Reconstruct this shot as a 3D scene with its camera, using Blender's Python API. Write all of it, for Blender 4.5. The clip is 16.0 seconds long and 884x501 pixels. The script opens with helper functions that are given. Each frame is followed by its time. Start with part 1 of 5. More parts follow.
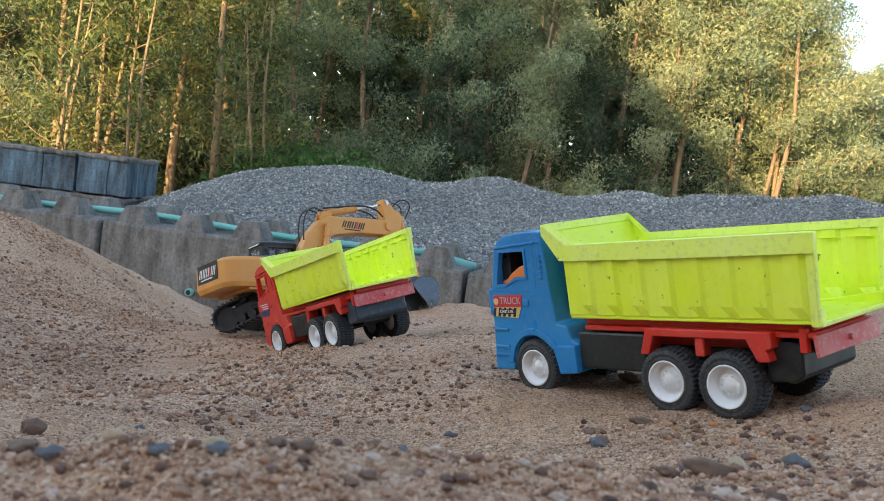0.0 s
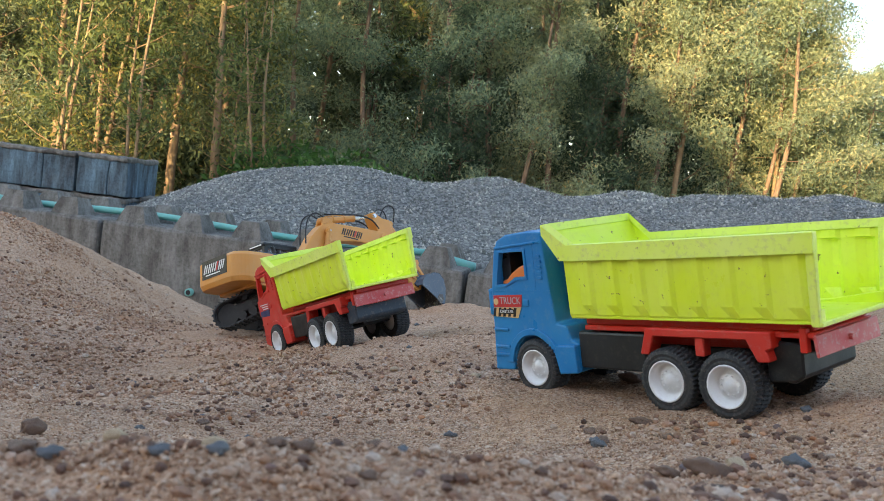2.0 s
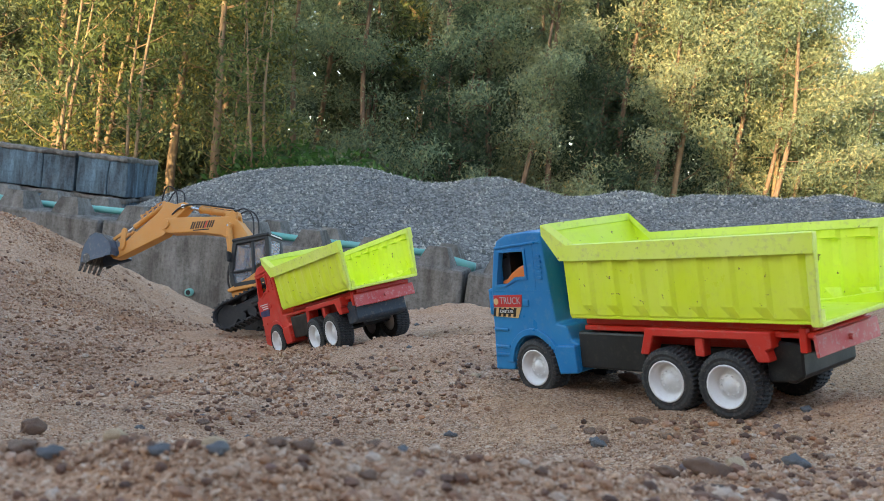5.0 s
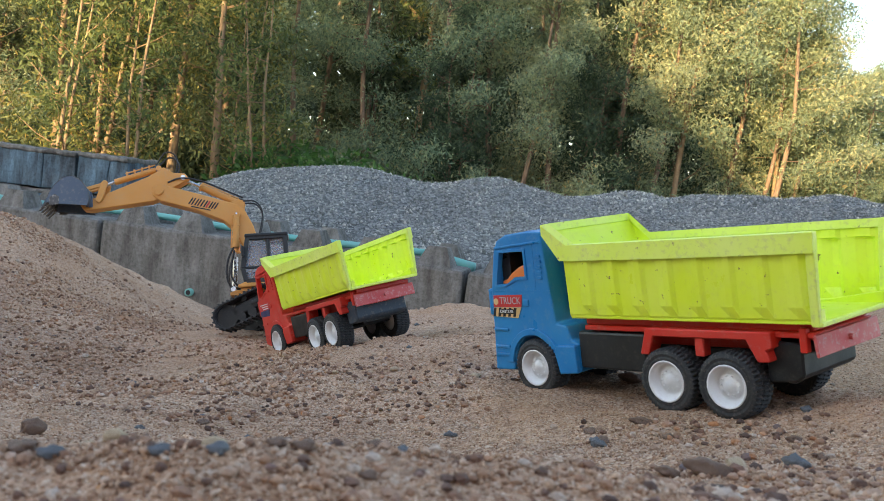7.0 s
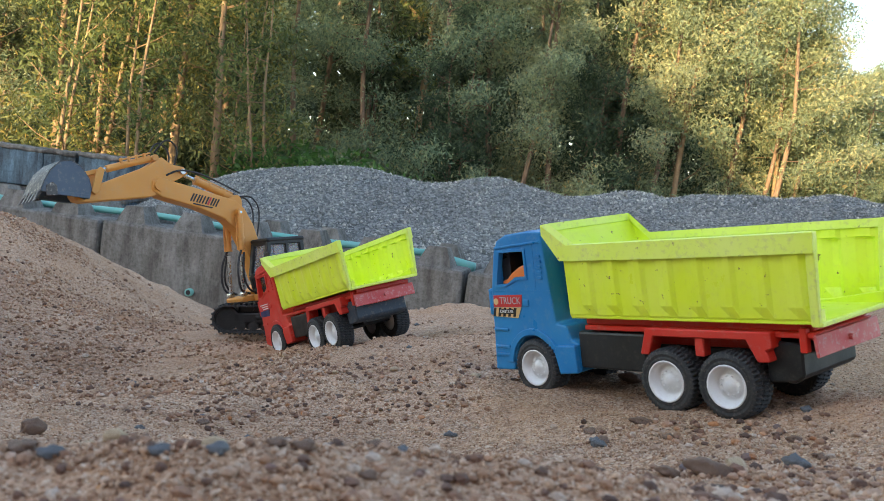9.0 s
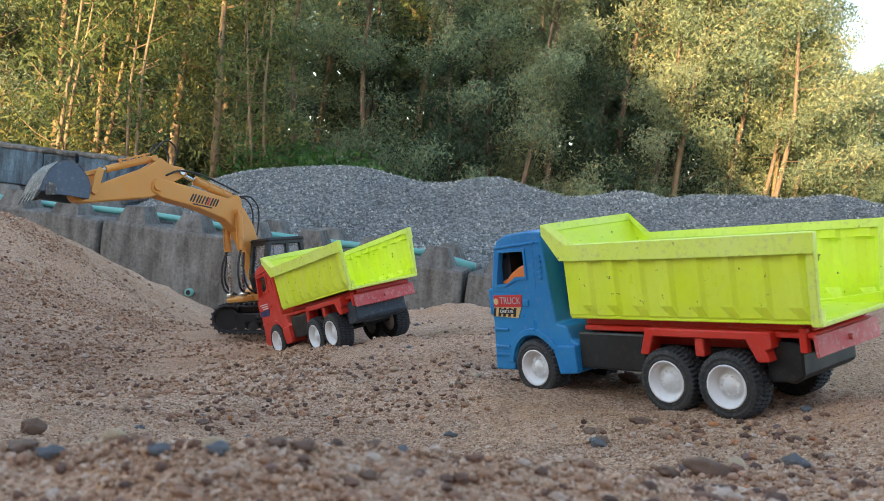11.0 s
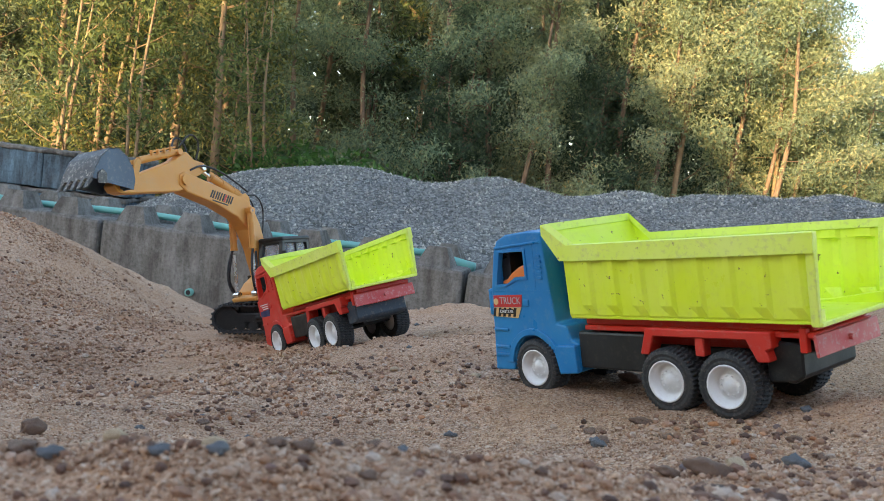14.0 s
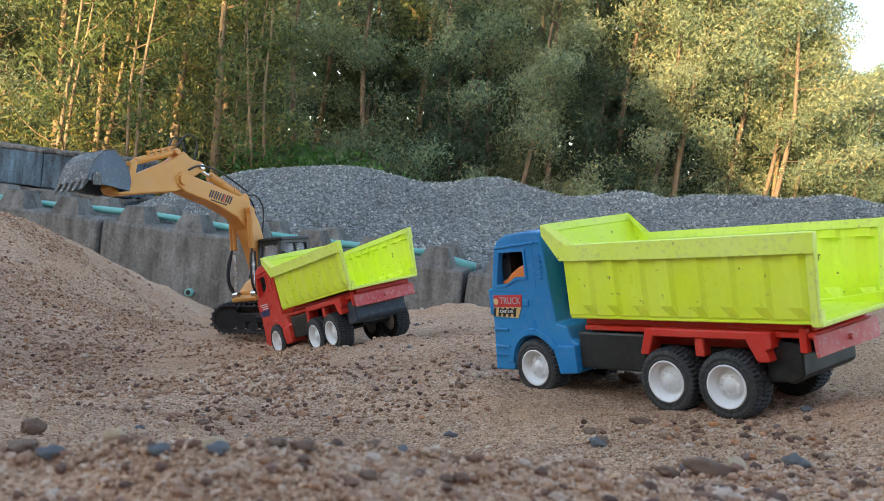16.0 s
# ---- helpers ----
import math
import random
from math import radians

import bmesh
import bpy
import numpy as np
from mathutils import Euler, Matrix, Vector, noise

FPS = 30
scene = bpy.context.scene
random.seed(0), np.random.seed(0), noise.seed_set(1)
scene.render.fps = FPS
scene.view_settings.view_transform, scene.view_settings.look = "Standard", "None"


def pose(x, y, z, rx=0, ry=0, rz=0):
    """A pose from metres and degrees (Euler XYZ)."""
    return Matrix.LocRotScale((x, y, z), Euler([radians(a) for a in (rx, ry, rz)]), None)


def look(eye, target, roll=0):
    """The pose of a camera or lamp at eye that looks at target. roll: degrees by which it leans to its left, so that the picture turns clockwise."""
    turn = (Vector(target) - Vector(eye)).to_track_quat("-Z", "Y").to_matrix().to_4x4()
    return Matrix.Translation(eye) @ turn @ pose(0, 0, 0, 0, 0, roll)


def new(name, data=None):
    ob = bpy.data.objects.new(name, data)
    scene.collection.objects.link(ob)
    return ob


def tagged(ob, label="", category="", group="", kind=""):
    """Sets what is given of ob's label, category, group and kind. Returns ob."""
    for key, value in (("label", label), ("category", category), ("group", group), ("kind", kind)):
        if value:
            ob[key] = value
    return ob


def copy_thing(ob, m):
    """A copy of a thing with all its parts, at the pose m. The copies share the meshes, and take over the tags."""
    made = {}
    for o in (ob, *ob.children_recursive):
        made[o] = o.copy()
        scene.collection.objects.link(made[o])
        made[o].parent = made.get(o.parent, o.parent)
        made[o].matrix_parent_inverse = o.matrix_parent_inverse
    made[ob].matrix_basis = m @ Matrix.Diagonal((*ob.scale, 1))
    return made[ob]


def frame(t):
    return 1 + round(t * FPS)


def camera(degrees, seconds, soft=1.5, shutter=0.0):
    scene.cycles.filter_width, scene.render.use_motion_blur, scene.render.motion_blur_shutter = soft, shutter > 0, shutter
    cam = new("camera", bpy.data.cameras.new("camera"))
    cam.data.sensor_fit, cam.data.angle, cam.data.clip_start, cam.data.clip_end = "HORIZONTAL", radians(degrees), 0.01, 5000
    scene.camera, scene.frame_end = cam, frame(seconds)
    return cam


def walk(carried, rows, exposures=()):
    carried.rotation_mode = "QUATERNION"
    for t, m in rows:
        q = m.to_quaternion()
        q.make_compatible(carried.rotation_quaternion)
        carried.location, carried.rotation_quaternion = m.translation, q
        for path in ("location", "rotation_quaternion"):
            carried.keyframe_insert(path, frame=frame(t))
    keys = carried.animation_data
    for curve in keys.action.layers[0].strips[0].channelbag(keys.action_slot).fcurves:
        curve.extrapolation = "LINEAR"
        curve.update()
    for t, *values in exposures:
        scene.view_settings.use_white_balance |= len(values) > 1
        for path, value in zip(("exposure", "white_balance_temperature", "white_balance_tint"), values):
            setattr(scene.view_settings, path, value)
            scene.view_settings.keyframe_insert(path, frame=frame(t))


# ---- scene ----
# ---- camera ----
cam = camera(51.41, 16.0, soft=0.65)
cam.data.dof.use_dof, cam.data.dof.focus_distance, cam.data.dof.aperture_fstop = True, 1.6, 24.0
EYE = (0.0, 0.0, 0.2)
VIEW = look(EYE, (0.0, math.cos(radians(3.5)), 0.2 - math.sin(radians(3.5))), 7.0)
walk(cam, [(0.0, VIEW), (16.0, VIEW)], exposures=[(0.0, 2.25, 6850.0, 12.0), (16.0, 2.25, 6850.0, 12.0)])

# ---- light: clear evening sky, low warm sun behind the camera ----
SUN_EL, SUN_AZ = radians(12.0), radians(210.5)
world = bpy.data.worlds.new("sky")
scene.world = world
world.use_nodes = True
wn = world.node_tree.nodes
sky = wn.new("ShaderNodeTexSky")
sky.sky_type = "NISHITA"
sky.sun_disc = False
sky.sun_elevation, sky.sun_rotation = SUN_EL, SUN_AZ
world.node_tree.links.new(sky.outputs[0], wn["Background"].inputs["Color"])
wn["Background"].inputs["Strength"].default_value = 0.15
sun_data = bpy.data.lights.new("sun", "SUN")
sun_data.energy, sun_data.angle, sun_data.color = 3.2, radians(0.6), (1.0, 0.73, 0.38)
sun = new("sun", sun_data)
SUN_DIR = Vector((math.sin(SUN_AZ) * math.cos(SUN_EL), math.cos(SUN_AZ) * math.cos(SUN_EL), math.sin(SUN_EL)))
sun.matrix_world = look(SUN_DIR * 40, (0, 0, 0))


# ---- materials ----
def nodes_of(name):
    m = bpy.data.materials.new(name)
    m.use_nodes = True
    nt = m.node_tree
    return m, nt, nt.nodes["Principled BSDF"]


def add(nt, kind, **values):
    n = nt.nodes.new(kind)
    for key, value in values.items():
        n.inputs[key].default_value = value
    return n


def noise_tex(nt, vec, scale, detail=4.0, rough=0.6):
    n = add(nt, "ShaderNodeTexNoise", Scale=scale, Detail=detail, Roughness=rough)
    nt.links.new(vec, n.inputs["Vector"])
    return n.outputs["Fac"]


def ramp(nt, fac, stops):
    r = nt.nodes.new("ShaderNodeValToRGB")
    el = r.color_ramp.elements
    el[0].position, el[0].color = stops[0][0], (*stops[0][1], 1)
    el[1].position, el[1].color = stops[-1][0], (*stops[-1][1], 1)
    for p, c in stops[1:-1]:
        e = el.new(p)
        e.color = (*c, 1)
    nt.links.new(fac, r.inputs["Fac"])
    return r.outputs["Color"]


def mix(nt, fac, a, b, mode="MIX"):
    m = nt.nodes.new("ShaderNodeMix")
    m.data_type, m.blend_type = "RGBA", mode
    for socket, value in ((m.inputs["Factor"], fac), (m.inputs[6], a), (m.inputs[7], b)):
        if isinstance(value, bpy.types.NodeSocket):
            nt.links.new(value, socket)
        else:
            socket.default_value = value if isinstance(value, float) else (*value, 1)
    return m.outputs[2]


def bump(nt, bsdf, height, strength, distance):
    b = add(nt, "ShaderNodeBump", Strength=strength, Distance=distance)
    nt.links.new(height, b.inputs["Height"])
    nt.links.new(b.outputs["Normal"], bsdf.inputs["Normal"])


def coords(nt):
    return nt.nodes.new("ShaderNodeTexCoord").outputs["Object"]


def painted(name, base, worn, dust=(0.34, 0.27, 0.21), scale=40.0, rough=0.4, metal=0.0, dusty=0.25, relief=0.15, spots=None, fade=0.5):
    """Moulded plastic or paint: slow fading, fine grain, dust in patches, specks."""
    m, nt, b = nodes_of(name)
    v = coords(nt)
    slow = ramp(nt, noise_tex(nt, v, scale * 0.35, 3), [(0.35, (0, 0, 0)), (0.7, (1, 1, 1))])
    col = mix(nt, slow, base, tuple(x * (1 - fade) + y * fade for x, y in zip(base, worn)))
    fine = ramp(nt, noise_tex(nt, v, scale * 4, 6, 0.7), [(0.52, (0, 0, 0)), (0.78, (dusty * 2,) * 3)])
    col = mix(nt, fine, col, dust)
    if spots:
        sp = ramp(nt, noise_tex(nt, v, scale * 3.4, 3, 0.6), [(0.69, (0, 0, 0)), (0.73, (1, 1, 1))])
        col = mix(nt, sp, col, spots)
    nt.links.new(col, b.inputs["Base Color"])
    ro = ramp(nt, noise_tex(nt, v, scale, 4), [(0.3, (max(rough - 0.12, 0.05),) * 3), (0.7, (min(rough + 0.2, 1),) * 3)])
    nt.links.new(ro, b.inputs["Roughness"])
    b.inputs["Metallic"].default_value = metal
    bump(nt, b, noise_tex(nt, v, scale * 6, 3), relief, 0.001)
    return m


def stony(name, stops, cell, slow_scale, slow_dark, rough=0.9, relief=0.6, depth=0.004, island=False, tint=None):
    """Loose grains: each cell has its own colour, with slow damp patches over it."""
    m, nt, b = nodes_of(name)
    v = coords(nt)
    vor = add(nt, "ShaderNodeTexVoronoi", Scale=cell)
    nt.links.new(v, vor.inputs["Vector"])
    sep = nt.nodes.new("ShaderNodeSeparateColor")
    nt.links.new(vor.outputs["Color"], sep.inputs[0])
    fac = sep.outputs[0]
    if island:
        fac = nt.nodes.new("ShaderNodeNewGeometry").outputs["Random Per Island"]
    col = ramp(nt, fac, stops)
    if island:
        speck = ramp(nt, noise_tex(nt, v, cell, 5, 0.7), [(0.35, (0.72, 0.7, 0.68)), (0.7, (1.12, 1.1, 1.05))])
        col = mix(nt, 1.0, col, speck, "MULTIPLY")
    slow = ramp(nt, noise_tex(nt, v, slow_scale, 5, 0.65), [(0.35, slow_dark), (0.65, (1, 1, 1))])
    col = mix(nt, 1.0, col, slow, "MULTIPLY")
    if tint:
        big = add(nt, "ShaderNodeTexVoronoi", Scale=cell * 0.36)
        nt.links.new(v, big.inputs["Vector"])
        sb = nt.nodes.new("ShaderNodeSeparateColor")
        nt.links.new(big.outputs["Color"], sb.inputs[0])
        col = mix(nt, 1.0, col, ramp(nt, sb.outputs[1], [(0.0, (0.62, 0.58, 0.56)), (0.3, (0.95, 0.95, 0.95)), (1.0, (1.12, 1.1, 1.08))]), "MULTIPLY")
        damp = ramp(nt, noise_tex(nt, v, slow_scale * 0.9, 4, 0.6), [(0.48, (0, 0, 0)), (0.7, (0.6, 0.6, 0.6))])
        col = mix(nt, damp, col, tint)
    nt.links.new(col, b.inputs["Base Color"])
    b.inputs["Roughness"].default_value = rough
    b.inputs["Specular IOR Level"].default_value = 0.25
    h = noise_tex(nt, v, cell * 0.9, 5, 0.75)
    if tint:
        grains = nt.nodes.new("ShaderNodeMath")
        grains.operation = "MULTIPLY_ADD"
        nt.links.new(big.outputs["Distance"], grains.inputs[0])
        grains.inputs[1].default_value = -1.6
        nt.links.new(vor.outputs["Distance"], grains.inputs[2])
        flip = nt.nodes.new("ShaderNodeMath")
        flip.operation = "SUBTRACT"
        nt.links.new(grains.outputs[0], flip.inputs[0])
        twice = nt.nodes.new("ShaderNodeMath")
        twice.operation = "MULTIPLY"
        nt.links.new(vor.outputs["Distance"], twice.inputs[0])
        twice.inputs[1].default_value = 2.0
        nt.links.new(twice.outputs[0], flip.inputs[1])
        h = flip.outputs[0]
    bump(nt, b, h, relief, depth)
    return m


def concrete(name, base, stain, green):
    m, nt, b = nodes_of(name)
    v = coords(nt)
    mp = add(nt, "ShaderNodeMapping")
    mp.inputs["Scale"].default_value = (5.0, 5.0, 0.8)
    nt.links.new(v, mp.inputs["Vector"])
    streak = ramp(nt, noise_tex(nt, mp.outputs[0], 2.2, 6, 0.7), [(0.38, (0, 0, 0)), (0.68, (1, 1, 1))])
    col = mix(nt, streak, stain, base)
    patch = ramp(nt, noise_tex(nt, v, 3.1, 8, 0.75), [(0.5, (0, 0, 0)), (0.66, (0.55, 0.55, 0.55))])
    col = mix(nt, patch, col, green)
    pits = ramp(nt, noise_tex(nt, v, 45, 6, 0.8), [(0.3, (0.55, 0.55, 0.55)), (0.55, (1, 1, 1))])
    col = mix(nt, 1.0, col, pits, "MULTIPLY")
    nt.links.new(col, b.inputs["Base Color"])
    b.inputs["Roughness"].default_value = 0.92
    b.inputs["Specular IOR Level"].default_value = 0.2
    bump(nt, b, noise_tex(nt, v, 30, 8, 0.75), 0.6, 0.012)
    return m


def foliage(name, stops):
    m, nt, b = nodes_of(name)
    rnd = nt.nodes.new("ShaderNodeNewGeometry").outputs["Random Per Island"]
    col = ramp(nt, rnd, stops)
    tone = nt.nodes.new("ShaderNodeObjectInfo").outputs["Random"]
    col = mix(nt, 1.0, col, ramp(nt, tone, [(0.0, (0.75, 0.85, 0.8)), (1.0, (1.15, 1.05, 0.9))]), "MULTIPLY")
    nt.links.new(col, b.inputs["Base Color"])
    b.inputs["Roughness"].default_value = 0.55
    b.inputs["Specular IOR Level"].default_value = 0.3
    tl = nt.nodes.new("ShaderNodeBsdfTranslucent")
    nt.links.new(col, tl.inputs["Color"])
    ms = nt.nodes.new("ShaderNodeMixShader")
    ms.inputs[0].default_value = 0.48
    nt.links.new(b.outputs[0], ms.inputs[1])
    nt.links.new(tl.outputs[0], ms.inputs[2])
    nt.links.new(ms.outputs[0], nt.nodes["Material Output"].inputs["Surface"])
    return m


def bark(name, a, c):
    m, nt, b = nodes_of(name)
    v = coords(nt)
    mp = add(nt, "ShaderNodeMapping")
    mp.inputs["Scale"].default_value = (6, 6, 1)
    nt.links.new(v, mp.inputs["Vector"])
    f = noise_tex(nt, mp.outputs[0], 5, 6, 0.7)
    nt.links.new(ramp(nt, f, [(0.3, a), (0.7, c)]), b.inputs["Base Color"])
    b.inputs["Roughness"].default_value = 0.9
    bump(nt, b, f, 0.6, 0.02)
    return m


def clear_plastic(name):
    m, nt, b = nodes_of(name)
    # Grey at low alpha: the reflection on the pane is put into its colour.
    b.inputs["Base Color"].default_value = (0.42, 0.44, 0.48, 1)
    b.inputs["Roughness"].default_value = 0.12
    b.inputs["Alpha"].default_value = 0.28
    return m


SAND = stony("coarse_sand", [(0.0, (0.27, 0.15, 0.088)), (0.25, (0.43, 0.255, 0.155)), (0.5, (0.54, 0.335, 0.215)), (0.75, (0.62, 0.41, 0.285)), (0.92, (0.69, 0.54, 0.41)), (1.0, (0.55, 0.28, 0.125))],
             560, 3.2, (0.72, 0.68, 0.66), relief=0.55, depth=0.002, tint=(0.44, 0.24, 0.13))
PEBBLE = stony("pebble", [(0.0, (0.11, 0.07, 0.058)), (0.22, (0.25, 0.135, 0.094)), (0.48, (0.43, 0.25, 0.165)), (0.72, (0.55, 0.37, 0.265)), (0.86, (0.62, 0.5, 0.42)), (0.94, (0.52, 0.22, 0.09)), (1.0, (0.17, 0.165, 0.19))],
               260, 12, (0.8, 0.78, 0.76), rough=0.75, relief=0.35, depth=0.002, island=True)
GRAIN = stony("sand_grain", [(0.0, (0.27, 0.14, 0.085)), (0.3, (0.49, 0.285, 0.18)), (0.6, (0.6, 0.385, 0.255)), (0.85, (0.69, 0.49, 0.36)), (1.0, (0.75, 0.59, 0.47))], 300, 3.2, (0.74, 0.70, 0.68), rough=0.8, relief=0.2, depth=0.001, island=True)
DARK_STONE = stony("dark_stone", [(0.0, (0.10, 0.07, 0.055)), (0.6, (0.24, 0.15, 0.105)), (1.0, (0.34, 0.19, 0.12))], 180, 30, (0.7, 0.7, 0.72), rough=0.65, relief=0.4, depth=0.003)
PALE_STONE = stony("pale_stone", [(0.0, (0.42, 0.29, 0.17)), (0.6, (0.56, 0.41, 0.26)), (1.0, (0.62, 0.49, 0.34))], 150, 30, (0.75, 0.72, 0.7), rough=0.7, relief=0.4, depth=0.003)
BLUE_STONE = stony("blue_stone", [(0.0, (0.09, 0.09, 0.095)), (1.0, (0.22, 0.22, 0.22))], 150, 30, (0.75, 0.75, 0.78), rough=0.7, relief=0.4, depth=0.003)
GRAVEL = stony("crushed_stone", [(0.0, (0.18, 0.19, 0.185)), (0.4, (0.31, 0.322, 0.31)), (0.8, (0.42, 0.43, 0.41)), (1.0, (0.64, 0.64, 0.60))], 60, 1.2, (0.8, 0.8, 0.82), relief=0.5, depth=0.01, island=True)
# Darker than GRAVEL: shade in the gaps between stones is put into the bed.
GRAVEL_SHADED_BED = stony("crushed_stone_shaded_bed", [(0.0, (0.10, 0.107, 0.105)), (0.5, (0.2, 0.206, 0.2)), (1.0, (0.36, 0.37, 0.35))], 62, 1.2, (0.8, 0.8, 0.82), relief=1.0, depth=0.02)
CONCRETE = concrete("weathered_concrete", (0.285, 0.265, 0.24), (0.12, 0.108, 0.094), (0.36, 0.35, 0.33))
# Old grey concrete; the blue reflected from the sky is put into its colour.
CONCRETE_SKY_TINT = concrete("old_sky_tinted_concrete", (0.20, 0.30, 0.37), (0.06, 0.07, 0.078), (0.15, 0.17, 0.185))
TEAL = painted("teal_pvc", (0.12, 0.42, 0.37), (0.28, 0.5, 0.46), scale=6, rough=0.45, dusty=0.15)
LIME = painted("fluorescent_yellow_plastic", (0.75, 0.90, 0.03), (0.80, 0.90, 0.16), dust=(0.5, 0.5, 0.2), scale=35, rough=0.38, dusty=0.12, spots=(0.16, 0.14, 0.05), fade=0.6)
LIME_WORN = painted("scuffed_yellow_plastic", (0.76, 0.91, 0.10), (0.80, 0.90, 0.25), dust=(0.45, 0.42, 0.25), scale=35, rough=0.5, dusty=0.3, spots=(0.2, 0.17, 0.08), fade=0.7)
BLUE = painted("blue_plastic", (0.004, 0.185, 0.47), (0.02, 0.28, 0.57), dust=(0.30, 0.36, 0.42), scale=30, rough=0.38, dusty=0.14)
RED = painted("red_plastic", (0.62, 0.025, 0.012), (0.66, 0.07, 0.05), dust=(0.45, 0.25, 0.2), scale=30, rough=0.45, dusty=0.22)
RED_FADED = painted("scratched_red_plastic", (0.56, 0.05, 0.05), (0.62, 0.2, 0.18), dust=(0.6, 0.45, 0.42), scale=45, rough=0.5, dusty=0.45)
BLACK = painted("black_plastic", (0.009, 0.011, 0.012), (0.018, 0.021, 0.024), dust=(0.2, 0.17, 0.14), scale=35, rough=0.45, dusty=0.09)
NAVY = painted("dark_blue_grey_plastic", (0.03, 0.05, 0.075), (0.06, 0.08, 0.10), dust=(0.25, 0.21, 0.17), scale=35, rough=0.5, dusty=0.35)
RUBBER = painted("dusty_rubber", (0.018, 0.02, 0.022), (0.05, 0.05, 0.052), dust=(0.22, 0.18, 0.15), scale=60, rough=0.7, dusty=0.3)
WHITE = painted("white_plastic", (0.78, 0.78, 0.78), (0.66, 0.64, 0.64), dust=(0.5, 0.42, 0.36), scale=50, rough=0.4, dusty=0.2)
ORANGE = painted("orange_yellow_plastic", (0.68, 0.285, 0.052), (0.70, 0.36, 0.11), dust=(0.5, 0.34, 0.2), scale=25, rough=0.45, dusty=0.15)
SEAT_ORANGE = painted("orange_plastic", (0.85, 0.2, 0.03), (0.85, 0.28, 0.08), scale=40, rough=0.4, dusty=0.1)
STEEL = painted("bright_metal", (0.6, 0.6, 0.6), (0.5, 0.5, 0.5), scale=40, rough=0.25, metal=1.0, dusty=0.1)
BUCKET_BLUE = painted("worn_blue_grey_metal", (0.07, 0.10, 0.15), (0.10, 0.13, 0.17), dust=(0.42, 0.36, 0.3), scale=30, rough=0.45, dusty=0.2)
BUCKET_RAW = painted("scraped_bucket_metal", (0.05, 0.05, 0.055), (0.16, 0.14, 0.12), dust=(0.45, 0.4, 0.34), scale=40, rough=0.5, dusty=0.8)
STICKER_RED = painted("red_sticker", (0.6, 0.03, 0.03), (0.62, 0.06, 0.05), scale=40, rough=0.35, dusty=0.1)
STICKER_BLACK = painted("black_sticker", (0.012, 0.012, 0.012), (0.03, 0.03, 0.03), scale=40, rough=0.35, dusty=0.08)
STICKER_YELLOW = painted("yellow_sticker", (0.75, 0.5, 0.2), (0.75, 0.55, 0.3), scale=40, rough=0.35, dusty=0.1)
STICKER_WHITE = painted("white_print", (0.8, 0.8, 0.8), (0.7, 0.7, 0.7), scale=40, rough=0.4, dusty=0.1)
SILVER_PRINT = painted("silver_print", (0.5, 0.42, 0.42), (0.6, 0.55, 0.55), scale=60, rough=0.35, dusty=0.05)
DARK_BLUE_PRINT = painted("dark_blue_print", (0.02, 0.03, 0.12), (0.05, 0.06, 0.16), scale=40, rough=0.35, dusty=0.1)
PANE = clear_plastic("clear_plastic")
HOSE = painted("black_hose", (0.012, 0.012, 0.014), (0.03, 0.03, 0.035), scale=40, rough=0.5, dusty=0.15)
WIRE = painted("pale_wire", (0.5, 0.5, 0.48), (0.4, 0.4, 0.4), scale=20, rough=0.5)
BARK_PALE = bark("pale_bark", (0.15, 0.10, 0.06), (0.34, 0.24, 0.14))
BARK_DARK = bark("brown_bark", (0.10, 0.07, 0.05), (0.26, 0.18, 0.12))
LEAF = foliage("acacia_leaf", [(0.0, (0.06, 0.09, 0.04)), (0.35, (0.11, 0.15, 0.06)), (0.7, (0.19, 0.225, 0.085)), (0.93, (0.29, 0.29, 0.105)), (1.0, (0.36, 0.26, 0.09))])
# Paler acacia, with extra light and bluish haze put into the colour.
LEAF_PALE_LIT = foliage("pale_lit_acacia_leaf", [(0.0, (0.15, 0.205, 0.155)), (0.35, (0.24, 0.31, 0.215)), (0.7, (0.33, 0.39, 0.25)), (0.93, (0.39, 0.43, 0.27)), (1.0, (0.45, 0.35, 0.18))])
# Shade among and behind the front trees is put into this darker green.
LEAF_SHADED = foliage("shaded_acacia_leaf", [(0.0, (0.04, 0.065, 0.045)), (0.5, (0.085, 0.125, 0.08)), (1.0, (0.14, 0.185, 0.105))])
LEAF_BUSH = foliage("broad_leaf", [(0.0, (0.04, 0.10, 0.03)), (0.6, (0.08, 0.18, 0.045)), (1.0, (0.13, 0.25, 0.07))])


# ---- mesh helpers ----
def link_mesh(name, bm, material, parent=None, label="", smooth=False):
    me = bpy.data.meshes.new(name)
    bm.to_mesh(me)
    bm.free()
    me.materials.append(material)
    if smooth:
        me.shade_smooth()
    ob = new(name, me)
    if parent:
        ob.parent = parent
    if label:
        tagged(ob, label)
    return ob


def part(name, bm, material, parent, label="", smooth=False):
    return link_mesh(name, bm, material, parent, label, smooth)


def share(name, me, parent, m, label=""):
    ob = new(name, me)
    ob.parent = parent
    ob.matrix_basis = m
    if label:
        tagged(ob, label)
    return ob


def join(*meshes):
    out = bmesh.new()
    for bm in meshes:
        me = bpy.data.meshes.new("tmp")
        bm.to_mesh(me)
        bm.free()
        out.from_mesh(me)
        bpy.data.meshes.remove(me)
    return out


